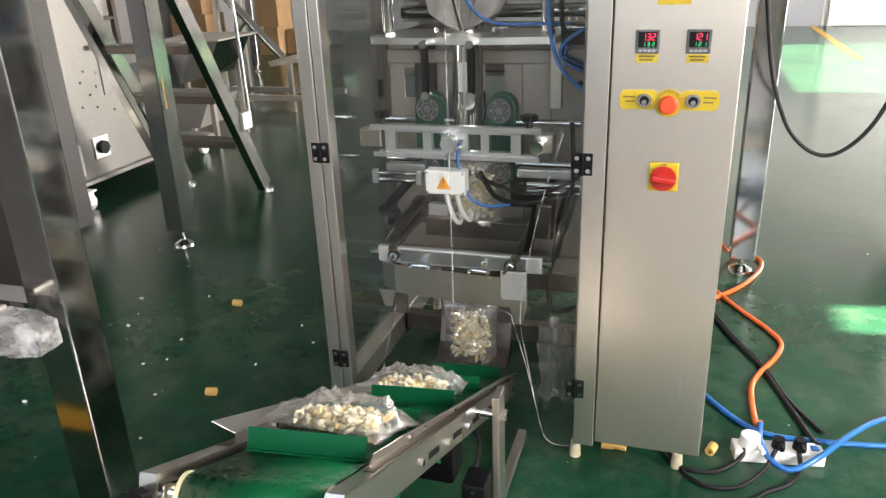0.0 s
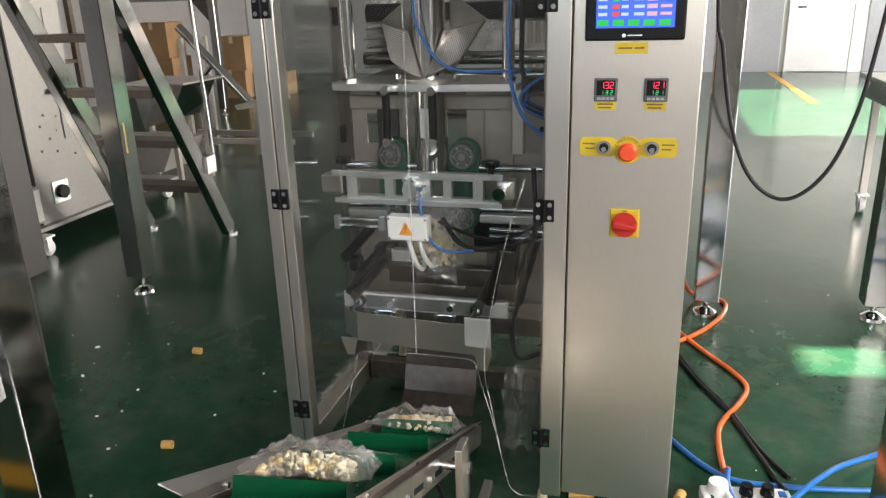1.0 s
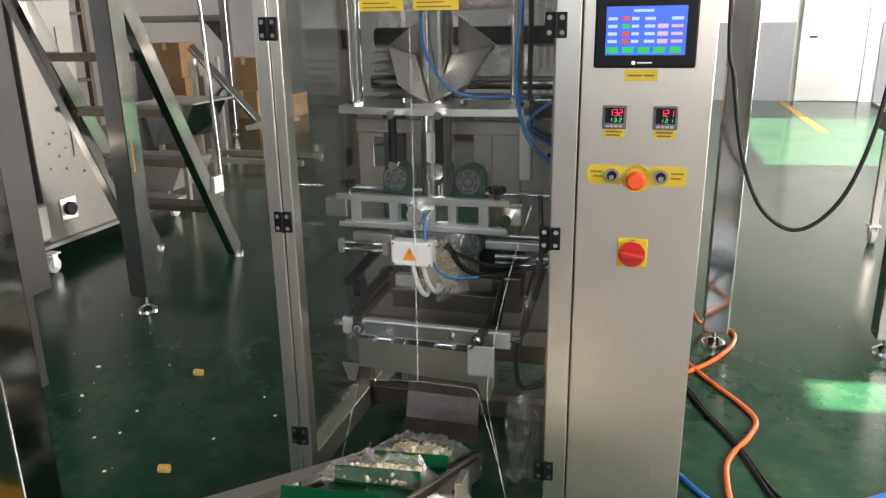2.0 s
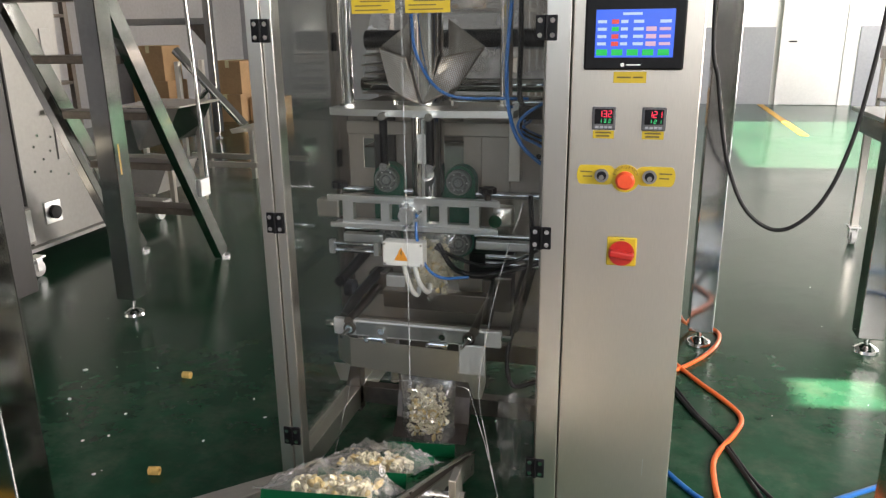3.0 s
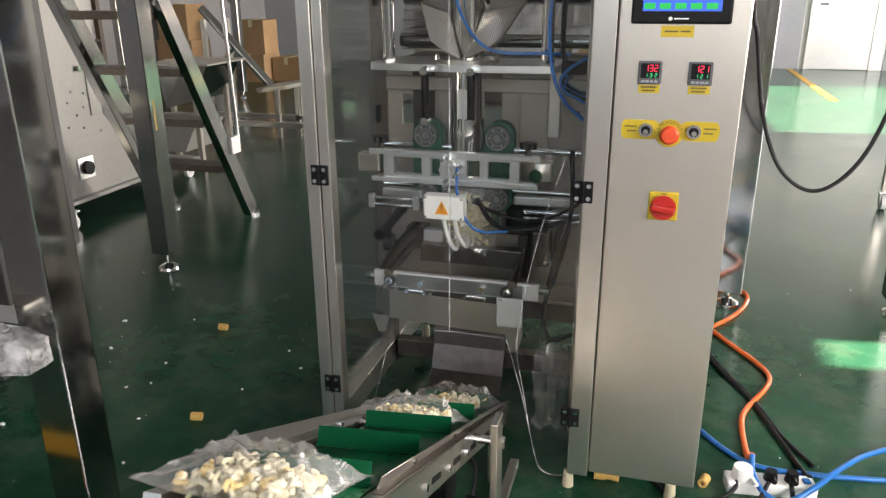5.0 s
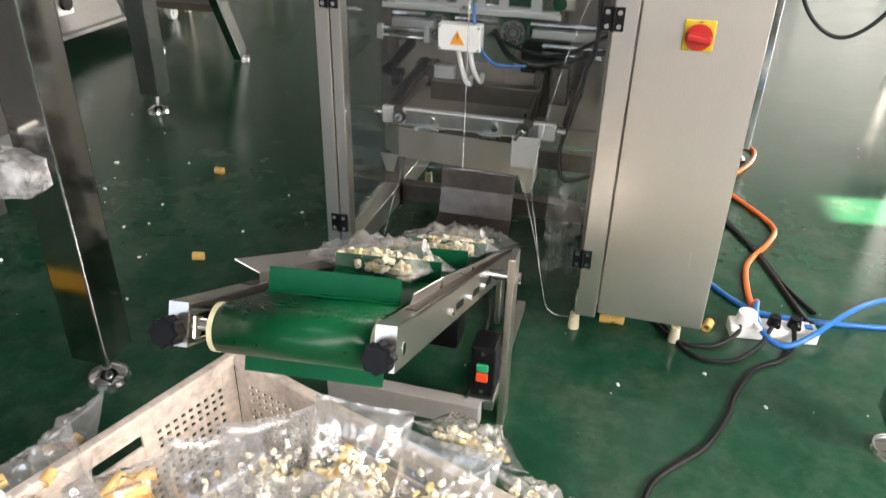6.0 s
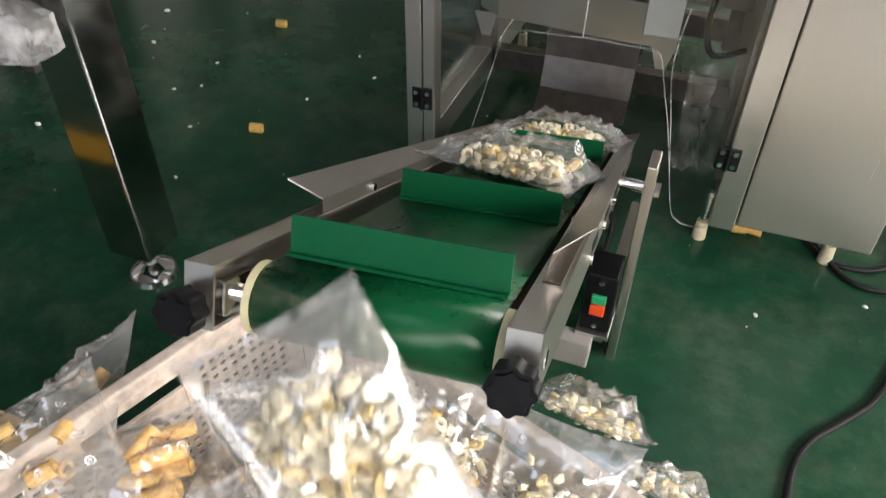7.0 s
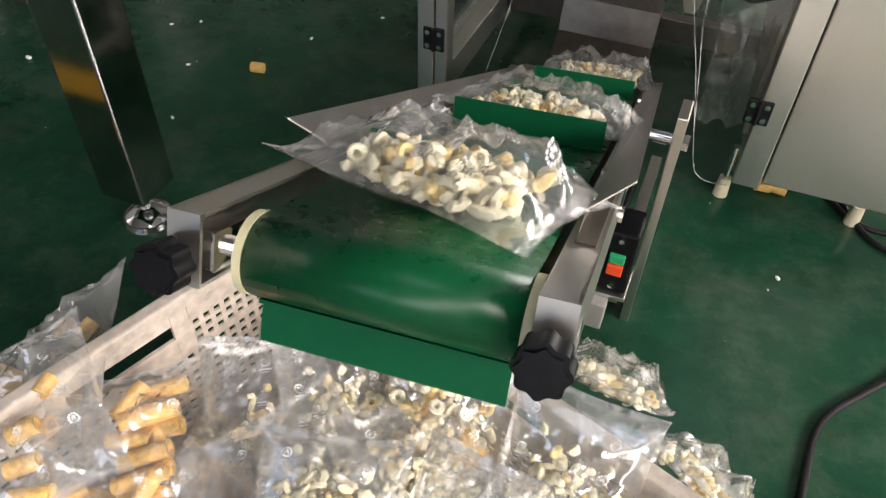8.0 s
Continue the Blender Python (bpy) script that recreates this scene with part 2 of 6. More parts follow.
M_EDGE = clear_mat("bright_acrylic_edge", (0.9, 0.92, 0.92), 0.2, 1.4, 0.32, (0.85, 0.87, 0.87), 0.0, 30, 0.03)
M_PRINT = clear_mat("white_film_print", (0.95, 0.95, 0.95), 0.3, 1.2, 0.75, (0.85, 0.85, 0.84), 0.0, 60)
M_SEAL = clear_mat("crimped_film", (0.94, 0.94, 0.94), 0.2, 1.33, 0.14, (0.85, 0.85, 0.85), 0.4, 40, 0.03)
M_SHRINK = clear_mat("crumpled_wrap", (0.75, 0.75, 0.75), 0.2, 1.4, 0.5, (0.75, 0.75, 0.74), 1.0, 22, 0.1)
M_SCREEN = glow_mat("screen_blue", (0.05, 0.13, 0.70), 0.085)
M_SCR_W = glow_mat("screen_white", (0.62, 0.78, 0.95), 0.05)
M_SCR_G = glow_mat("screen_green", (0.03, 0.65, 0.12), 0.05)
M_SCR_R = glow_mat("screen_red", (0.85, 0.10, 0.08), 0.05)
M_SCR_P = glow_mat("screen_pink", (0.85, 0.55, 0.70), 0.05)
M_LED_R = glow_mat("led_red", (1.0, 0.05, 0.10), 0.13)
M_LED_G = glow_mat("led_green", (0.08, 0.7, 0.25), 0.06)


# ---- mesh helpers ----
def box(bm, x0, x1, y0, y1, z0, z1, bevel=0.0, m=None):
    r = bmesh.ops.create_cube(bm, size=1.0)
    vs = r["verts"]
    c = Vector(((x0 + x1) / 2, (y0 + y1) / 2, (z0 + z1) / 2))
    for v in vs:
        v.co = Vector((v.co.x * (x1 - x0), v.co.y * (y1 - y0), v.co.z * (z1 - z0))) + c
    if bevel:
        es = list({e for v in vs for e in v.link_edges})
        r = bmesh.ops.bevel(bm, geom=es, offset=bevel, segments=2, affect="EDGES", profile=0.5)
        vs = list(set(r["verts"]) | {v for v in vs if v.is_valid})
    if m is not None:
        bmesh.ops.transform(bm, matrix=m, verts=vs)
    return bm


def rod(bm, a, b, r, seg=16, r2=None, cap=True):
    a, b = Vector(a), Vector(b)
    d = b - a
    mt = Matrix.Translation((a + b) / 2) @ d.to_track_quat("Z", "Y").to_matrix().to_4x4()
    bmesh.ops.create_cone(bm, cap_ends=cap, segments=seg, radius1=r, radius2=r if r2 is None else r2, depth=d.length, matrix=mt)
    return bm


def prism(bm, pts, axis, a, b):
    """A plate: the outline pts (in the two other axes, in order) swept along axis from a to b."""
    def at(p, w):
        return {"x": (w, p[0], p[1]), "y": (p[0], w, p[1]), "z": (p[0], p[1], w)}[axis]
    va = [bm.verts.new(at(p, a)) for p in pts]
    vb = [bm.verts.new(at(p, b)) for p in pts]
    bm.faces.new(va)
    bm.faces.new(vb[::-1])
    n = len(pts)
    for i in range(n):
        bm.faces.new((va[i], vb[i], vb[(i + 1) % n], va[(i + 1) % n]))
    bmesh.ops.recalc_face_normals(bm, faces=bm.faces[:])
    return bm


def smooth_path(pts, n=8):
    pts = [Vector(p) for p in pts]
    P = [pts[0] * 2 - pts[1]] + pts + [pts[-1] * 2 - pts[-2]]
    out = []
    for i in range(1, len(P) - 2):
        for k in range(n):
            t = k / n
            a, b, c, d = P[i - 1:i + 3]
            out.append(0.5 * (2 * b + (c - a) * t + (2 * a - 5 * b + 4 * c - d) * t * t + (3 * b - a - 3 * c + d) * t ** 3))
    out.append(pts[-1])
    return out


def hose(bm, pts, r, seg=10, n=8):
    path = smooth_path(pts, n)
    rings, up = [], Vector((0.31, 0.17, 0.94)).normalized()
    for i, p in enumerate(path):
        d = (path[min(i + 1, len(path) - 1)] - path[max(i - 1, 0)]).normalized()
        s = d.cross(up)
        s = s.normalized() if s.length > 1e-4 else Vector((1, 0, 0))
        u = s.cross(d)
        rings.append([bm.verts.new(p + r * (math.cos(2 * math.pi * k / seg) * s + math.sin(2 * math.pi * k / seg) * u)) for k in range(seg)])
    for a, b in zip(rings, rings[1:]):
        for k in range(seg):
            bm.faces.new((a[k], a[(k + 1) % seg], b[(k + 1) % seg], b[k]))
    bm.faces.new(rings[0][::-1])
    bm.faces.new(rings[-1])
    return bm


OFFSET = {}


def thing(name, at, label, category, group="", m=None):
    """An Empty at the thing's base. With m its parts are in its own space; else they are given in the world's space."""
    ob = new(name)
    ob.empty_display_size = 0.05
    ob.matrix_basis = m if m is not None else Matrix.Translation(at)
    OFFSET[ob] = Vector((0, 0, 0)) if m is not None else Vector(at)
    return tagged(ob, label, category, group)


def root_offset(ob):
    while ob.parent:
        ob = ob.parent
    return OFFSET.get(ob, Vector((0, 0, 0)))


def part(name, bm, material, parent=None, label="", smooth=False, kind=""):
    if parent is not None:
        bmesh.ops.translate(bm, verts=bm.verts[:], vec=-root_offset(parent))
    bmesh.ops.recalc_face_normals(bm, faces=bm.faces[:])
    me = bpy.data.meshes.new(name)
    bm.to_mesh(me)
    bm.free()
    me.materials.append(material)
    if smooth:
        for p in me.polygons:
            p.use_smooth = True
        me.set_sharp_from_angle(angle=radians(40))
    ob = new(name, me)
    ob.parent = parent
    return tagged(ob, label, kind=kind)


def B():
    return bmesh.new()


def setting(name, bm, material, label, category, smooth=False):
    return tagged(part(name, bm, material, None, smooth=smooth), label, category, kind="structure")


# ---- small mesh pieces ----
def ring_piece(bm, m, R, r, seg=9, sub=5, arc=2 * math.pi):
    rings = []
    full = arc > 6.2
    for i in range(seg + (0 if full else 1)):
        a = arc * i / seg
        rings.append([bm.verts.new(m @ Vector(((R + r * math.cos(b)) * math.cos(a), (R + r * math.cos(b)) * math.sin(a), r * math.sin(b)))) for b in [2 * math.pi * k / sub for k in range(sub)]])
    for i in range(len(rings) if full else len(rings) - 1):
        p, q = rings[i], rings[(i + 1) % len(rings)]
        for k in range(sub):
            bm.faces.new((p[k], q[k], q[(k + 1) % sub], p[(k + 1) % sub]))
    if not full:
        bm.faces.new(rings[0])
        bm.faces.new(rings[-1][::-1])


def sheet(rows, thick):
    """A bent sheet from rows of points, with thickness."""
    bm = B()
    n = len(rows[0])
    top = [[bm.verts.new(Vector(p)) for p in row] for row in rows]
    low = [[bm.verts.new(Vector(p) + Vector((0, 0, -thick))) for p in row] for row in rows]
    for a, b in zip(range(len(rows) - 1), range(1, len(rows))):
        for k in range(n - 1):
            bm.faces.new((top[a][k], top[a][k + 1], top[b][k + 1], top[b][k]))
            bm.faces.new((low[a][k], low[b][k], low[b][k + 1], low[a][k + 1]))
        for k in (0, n - 1):
            bm.faces.new((top[a][k], top[b][k], low[b][k], low[a][k]))
    for a in (0, len(rows) - 1):
        for k in range(n - 1):
            bm.faces.new((top[a][k], low[a][k], low[a][k + 1], top[a][k + 1]))
    return bm


# ---- the hall ----
HX0, HX1, HY0, HY1, HZ = -7.0, 6.5, -6.0, 14.0, 4.6
PX = 4.2


def wall_with_holes(bm, axis, w0, w1, a0, a1, z0, z1, holes):
    """A wall along one axis with rectangular openings that go through it."""
    edges = sorted({a0, a1, *[h[0] for h in holes], *[h[1] for h in holes]})
    for a, b in zip(edges, edges[1:]):
        cuts = sorted((h[2], h[3]) for h in holes if h[0] <= a and h[1] >= b)
        z = z0
        for c0, c1 in cuts + [(z1, z1)]:
            if c0 > z:
                box(bm, *((w0, w1, a, b) if axis == "y" else (a, b, w0, w1)), z, c0)
            z = c1
    return bm


def build_hall():
    bm = B()
    bmesh.ops.create_grid(bm, x_segments=2, y_segments=2, size=0.5, matrix=Matrix.Translation((-0.25, 4, 0)) @ Matrix.Diagonal((13.6, 20.2, 1, 1)))
    setting("floor", bm, M_FLOOR, "glossy green epoxy floor with scuffs and dust", "floor")
    # Unseen pale strip, added so that the control panel reflects something brighter.
    setting("added_walkway", box(B(), HX0, HX1, HY0, 0.30, 0.001, 0.005), M_WALK, "unseen pale grey floor strip added to brighten panel reflections", "walkway")
    # The left part and the west wall carry shade in their colour.
    setting("wall_north", box(B(), HX0, -0.8, HY1, HY1 + 0.2, 0, HZ), M_SHADEWALL, "dim side of the end wall, its shade put into the paint", "wall")
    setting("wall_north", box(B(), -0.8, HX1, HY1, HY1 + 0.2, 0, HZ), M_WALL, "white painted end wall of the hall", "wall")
    setting("wall_west", box(B(), HX0 - 0.2, HX0, HY0, HY1, 0, HZ), M_SHADEWALL, "unseen side wall, painted darker to keep floor reflections dim", "wall")
    # The three small slits are added to shape the sun patches.
    east = wall_with_holes(B(), "y", HX1, HX1 + 0.2, HY0, HY1, 0, HZ, [(8.5, 12.1, 0.0, 3.0), (3.62, 3.87, 2.94, 3.24), (4.34, 4.38, 3.12, 3.40), (3.78 + 0.20, 4.0, 3.1, 3.3)])
    setting("wall_east", east, M_WALL, "white wall with a roller door opening and slits added for sun patches", "wall")
    # Unseen partition, added to bring the side lamps nearer; its slits pass the sun.
    side = wall_with_holes(B(), "y", PX, PX + 0.15, HY0, 5.6, 0, HZ, [(-4.9, -0.9, 2.55, 4.15), (3.34, 3.60, 1.585, 1.885), (4.05, 4.08, 1.75, 2.05), (3.74, 3.76, 1.74, 1.90)])
    setting("wall_added", side, M_WALL, "unseen white partition added to bring the side lamps nearer", "wall")
    # Added window: a closed white pane with the side lamp before it.
    w = thing("added_window_1", (PX, 1.4, 2.0), "unseen framed window added as a place for the side lamp", "window")
    w["kind"] = "structure"
    part("pane", box(B(), PX - 0.025, PX - 0.010, -0.3, 3.1, 1.3, 2.7), M_WALL, w, "opaque white pane of the added window")
    for y0, y1, z0, z1 in ((-0.38, -0.3, 1.22, 2.78), (3.1, 3.18, 1.22, 2.78), (-0.3, 3.1, 1.22, 1.3), (-0.3, 3.1, 2.7, 2.78), (1.37, 1.43, 1.3, 2.7)):
        part("window_frame", box(B(), PX - 0.045, PX - 0.002, y0, y1, z0, z1, 0.003), M_WAINS, w)
    # Unseen wall; the window band is added for the south lamps.
    south = wall_with_holes(B(), "x", HY0 - 0.2, HY0, HX0, HX1, 0, HZ, [(-4.0, -0.4, 2.1, 3.7), (0.6, 4.2, 2.1, 3.7)])
    setting("wall_south", south, M_SOUTH, "unseen grey wall with a window band added for front light", "wall")
    # Unseen roof; its opening is added to go with the top lamp.
    roof = B()
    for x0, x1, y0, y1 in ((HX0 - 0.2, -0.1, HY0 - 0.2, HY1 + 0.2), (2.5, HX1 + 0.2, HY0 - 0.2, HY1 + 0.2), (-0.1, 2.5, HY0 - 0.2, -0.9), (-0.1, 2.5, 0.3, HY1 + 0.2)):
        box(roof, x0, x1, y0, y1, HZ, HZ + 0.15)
    setting("ceiling", roof, M_CEIL, "unseen grey sheet roof with a roof light added for top light", "ceiling")
    setting("trim", box(B(), HX0, 2.66, HY1 - 0.02, HY1 - 0.002, 0, 1.25), M_WAINS, "grey painted dado along the end wall", "dado")
    setting("trim", box(B(), 3.92, HX1, HY1 - 0.02, HY1 - 0.002, 0, 1.25), M_WAINS, "grey painted dado along the end wall", "dado")
    d = thing("door_1", (3.3, HY1 - 0.03, 0), "white painted door in the end wall, closed", "door")
    d["kind"] = "structure"
    part("door_leaf", box(B(), 2.80, 3.70, HY1 - 0.045, HY1 - 0.004, 0.01, 2.05, 0.004), M_WALL, d)
    for x0, x1, z0, z1 in ((2.74, 2.80, 0, 2.1), (3.70, 3.76, 0, 2.1), (2.80, 3.70, 2.05, 2.1)):
        part("door_frame", box(B(), x0, x1, HY1 - 0.06, HY1 - 0.003, z0, z1), M_WALL, d)
    part("door_handle", rod(B(), (2.86, HY1 - 0.09, 1.02), (2.98, HY1 - 0.09, 1.02), 0.012), M_BLACK, d)
    line = B()
    box(line, 2.48, 2.58, 10.2, HY1 - 0.05, 0.001, 0.003)
    setting("floor_marking", line, M_YELLOW_LINE, "yellow painted lane line on the floor", "floor marking")
    line = B()
    box(line, -2.6, 1.6, 0.98, 1.07, 0.001, 0.003)
    setting("floor_marking", line, M_YELLOW_LINE, "yellow painted line across the floor", "floor marking")


build_hall()


# ---- the packing machine ----
def hinge(parent, x, z, y=1.945, w=0.046, h=0.052, mirror=1):
    hg = part("hinge", box(box(B(), x - w / 2, x - 0.002, y - 0.008, y, z - h / 2, z + h / 2, 0.002), x + 0.002, x + w / 2, y - 0.008, y, z - h / 2, z + h / 2, 0.002), M_BLACK, parent, "black hinge with steel screws")
    bm = B()
    for dx in (-0.013, 0.013):
        for dz in (-0.015, 0.015):
            rod(bm, (x + dx, y - 0.0105, z + dz), (x + dx, y - 0.007, z + dz), 0.0055, 10)
    part("hinge_screws", bm, M_CHROME, hg)
    part("hinge_pin", rod(B(), (x, y - 0.009, z - h / 2), (x, y - 0.009, z + h / 2), 0.004, 8), M_BLACK, hg)


def text_curve(parent, word, m, size, material, name="letter"):
    cu = bpy.data.curves.new(name, "FONT")
    cu.body, cu.size, cu.align_x, cu.align_y, cu.extrude = word, size, "CENTER", "CENTER", 0.0003
    cu.materials.append(material)
    ob = new(name, cu)
    ob.parent = parent
    ob.matrix_basis = Matrix.Translation(-root_offset(parent)) @ m
    return ob


FRONT = 1.94


def build_machine():
    mc = thing("packing_machine", (0.17, 2.2, 0), "stainless vertical bag packing machine with clear doors", "packing machine")
    ZT = 1.62
    # frame posts
    part("front_post", box(B(), -0.345, -0.309, FRONT, 1.985, 0.10, ZT, 0.002), M_STEEL, mc, "brushed steel corner post")
    part("front_post", box(B(), -0.306, -0.280, FRONT + 0.003, 1.985, 0.13, ZT, 0.002), M_STEEL, mc, "brushed steel door stile")
    part("front_post", box(B(), 0.350, 0.402, FRONT, 1.985, 0.112, ZT, 0.002), M_STEEL, mc, "brushed steel corner post")
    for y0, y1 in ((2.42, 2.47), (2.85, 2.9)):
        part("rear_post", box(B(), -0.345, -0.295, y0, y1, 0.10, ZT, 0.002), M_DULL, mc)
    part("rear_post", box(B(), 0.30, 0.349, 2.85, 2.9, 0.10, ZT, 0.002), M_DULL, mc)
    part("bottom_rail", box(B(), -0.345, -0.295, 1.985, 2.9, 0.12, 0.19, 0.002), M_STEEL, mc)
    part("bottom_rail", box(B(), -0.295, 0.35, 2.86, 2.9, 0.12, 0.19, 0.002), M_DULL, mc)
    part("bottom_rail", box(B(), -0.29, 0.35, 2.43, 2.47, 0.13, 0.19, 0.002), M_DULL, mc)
    # electric cabinet
    cab = part("electric_cabinet", box(B(), 0.352, 0.662, 1.987, 2.72, 0.125, ZT, 0.002), M_STEEL, mc, "brushed steel electric cabinet")
    fp = part("front_panel", box(B(), 0.405, 0.667, FRONT, 1.987, 0.128, ZT, 0.003), M_PANEL, cab, "brushed steel control panel")
    part("panel_scratch", box(B(), 0.606, 0.6075, FRONT - 0.0008, FRONT, 0.30, 0.345), M_ALU, cab)
    # touch screen
    hm = part("touch_screen", box(B(), 0.430, 0.629, FRONT - 0.012, FRONT, 1.250, 1.392, 0.004), M_BLACK, mc, "touch screen in a black bezel, lit blue")
    part("display", box(B(), 0.452, 0.607, FRONT - 0.0135, FRONT - 0.011, 1.275, 1.369), M_SCREEN, hm)
    rng = random.Random(4)
    y1 = FRONT - 0.0132
    rows = []
    for r in range(5):
        for c, (x0, w) in enumerate(((0.456, 0.018), (0.484, 0.014), (0.502, 0.014), (0.527, 0.020), (0.552, 0.020), (0.578, 0.022))):
            z = 1.360 - r * 0.0145
            if c == 1:
                mt = (M_SCR_W, M_SCR_R, M_SCR_G, M_SCR_R, M_SCR_R)[r]
            elif c in (4, 5):
                mt = M_SCR_P if r > 1 else M_SCR_W
            else:
                mt = M_SCR_W
            if r and rng.random() > 0.08:
                rows.append((x0, w, z, 0.0085 if c in (1, 4) else 0.006, mt))
    rows.append((0.505, 0.038, 1.3605, 0.005, M_SCR_W))
    for x0, w, z, h, mt in rows:
        part("screen_field", box(B(), x0, x0 + w, y1 - 0.0012, y1, z - h / 2, z + h / 2), mt, hm)
    for k in range(5):
        part("screen_button", box(B(), 0.455 + k * 0.0305, 0.455 + k * 0.0305 + 0.022, y1 - 0.0012, y1, 1.279, 1.291), M_SCR_G, hm)
    part("bezel_print", box(B(), 0.516, 0.545, FRONT - 0.0128, FRONT - 0.0115, 1.259, 1.2615), M_WHITE, hm)
    part("bezel_print", rod(B(), (0.509, FRONT - 0.0128, 1.2602), (0.509, FRONT - 0.0115, 1.2602), 0.004, 12), M_WHITE, hm)
    def label(x0, x1, z0, z1, bars):
        lb = part("yellow_label", box(B(), x0, x1, FRONT - 0.0016, FRONT, z0, z1), M_LABEL, mc, "yellow printed label")
        for bx0, bx1, bz in bars:
            part("print_bar", box(B(), bx0, bx1, FRONT - 0.0024, FRONT - 0.0014, bz - 0.0017, bz + 0.0017), M_LABEL_INK, lb)
    label(0.492, 0.558, 1.223, 1.246, [(0.499, 0.527, 1.2345), (0.531, 0.551, 1.2345)])
    for x in (0.477, 0.579):
        label(x - 0.022, x + 0.022, 1.107, 1.124, [(x - 0.017, x + 0.016, 1.1195), (x - 0.015, x + 0.013, 1.1125)])
        tc = part("temperature_controller", box(B(), x - 0.0245, x + 0.0245, FRONT - 0.009, FRONT, 1.126, 1.174, 0.002), M_GREYP, mc, "black square temperature controller with red digits")
        part("display_window", box(B(), x - 0.019, x + 0.019, FRONT - 0.0105, FRONT - 0.0085, 1.139, 1.170), M_BLACK, tc)
        shown = "132" if x < 0.5 else "121"
        for k, ch in enumerate(shown):
            for z, w, h, mt in ((1.160, 0.0062, 0.0125, M_LED_R), (1.1452, 0.0045, 0.0075, M_LED_G)):
                cx, t = x - 0.0075 + k * 0.0098, 0.0013
                bm = B()
                on = {"1": "bc", "2": "abged", "3": "abgcd"}[ch]
                for sgm, (px, pz, vert) in {"a": (0, 1, 0), "b": (1, 0.5, 1), "c": (1, -0.5, 1), "d": (0, -1, 0), "e": (-1, -0.5, 1), "f": (-1, 0.5, 1), "g": (0, 0, 0)}.items():
                    if sgm in on:
                        hx, hz = (t / 2, h / 4) if vert else (w / 2, t / 2)
                        box(bm, cx + px * w / 2 - hx, cx + px * w / 2 + hx, FRONT - 0.0112, FRONT - 0.0104, z + pz * h / 2 - hz, z + pz * h / 2 + hz)
                part("digit", bm, mt, tc)
        for k in range(4):
            part("key", box(B(), x - 0.017 + k * 0.009, x - 0.010 + k * 0.009, FRONT - 0.0103, FRONT - 0.0086, 1.1295, 1.1345), M_WAINS, tc)
    # push buttons on oval labels
    for x, dx in ((0.478, -1), (0.578, 1)):
        bm = B()
        pts = [(x + 0.021 * math.cos(a), 1.028 + 0.019 * math.sin(a)) for a in np.linspace(-math.pi / 2 * dx, math.pi / 2 * dx, 13)[::-1 if dx > 0 else 1]]
        x_end = x + dx * 0.043
        cap = [(x - dx * 0.012 - dx * 0.019 * math.cos(a), 1.028 + 0.021 * math.sin(a)) for a in np.linspace(-math.pi / 2, math.pi / 2, 11)]
        tail = [(x_end + dx * 0.010 * math.cos(a), 1.028 + 0.021 * math.sin(a)) for a in np.linspace(math.pi / 2, -math.pi / 2, 11)]
        prism(bm, cap + tail, "y", FRONT - 0.002, FRONT)
        ov = part("oval_label", bm, M_LABEL, mc, "yellow oval label")
        for k in range(2):
            xs = sorted((x + dx * 0.020, x + dx * (0.046 - 0.006 * k)))
            part("print_bar", box(B(), xs[0], xs[1], FRONT - 0.0028, FRONT - 0.0018, 1.033 - 0.010 * k, 1.036 - 0.010 * k), M_LABEL_INK, ov)
        pb = part("selector_button", rod(B(), (x, FRONT - 0.010, 1.028), (x, FRONT - 0.0015, 1.028), 0.0150, 24, 0.0125), M_CHROME, mc, "chrome push button", True)
        part("button_collar", rod(B(), (x, FRONT - 0.0125, 1.028), (x, FRONT - 0.0095, 1.028), 0.0100, 24), M_BLACK, pb)
        part("button_cap", rod(B(), (x, FRONT - 0.022, 1.026), (x, FRONT - 0.012, 1.026), 0.0055, 20, 0.0065), M_CHROME, pb, smooth=True)
    # emergency stop
    ES = (0.528, 1.022)
    es = part("emergency_stop", rod(B(), (ES[0], FRONT - 0.003, ES[1]), (ES[0], FRONT, ES[1]), 0.030, 40), M_LABEL, mc, "red mushroom emergency stop on a yellow ring")
    bm = B()
    rod(bm, (ES[0], FRONT - 0.022, ES[1]), (ES[0], FRONT - 0.002, ES[1]), 0.013, 24)
    rod(bm, (ES[0], FRONT - 0.022, ES[1]), (ES[0], FRONT - 0.030, ES[1]), 0.0195, 32, 0.020)
    rod(bm, (ES[0], FRONT - 0.030, ES[1]), (ES[0], FRONT - 0.036, ES[1]), 0.020, 32, 0.015)
    part("mushroom_button", bm, M_ORED, es, "orange-red mushroom button", True)
    for k, ch in enumerate("EMERGENCY"):
        a = radians(158 - k * 17.0)
        p = (ES[0] + 0.0250 * math.cos(a), FRONT - 0.0036, ES[1] + 0.0250 * math.sin(a))
        text_curve(es, ch, Matrix.Translation(p) @ Matrix.Rotation(radians(90), 4, "X") @ Matrix.Rotation(a - math.pi / 2, 4, "Z"), 0.0095, M_LABEL_INK)
    # main switch
    sw = part("main_switch", box(B(), 0.497, 0.561, FRONT - 0.008, FRONT, 0.826, 0.891, 0.003), M_LABEL, mc, "red rotary main switch on a yellow plate")
    bm = rod(B(), (0.529, FRONT - 0.018, 0.858), (0.529, FRONT - 0.007, 0.858), 0.028, 36, 0.026)
    part("dial", bm, M_RED, sw, smooth=True)
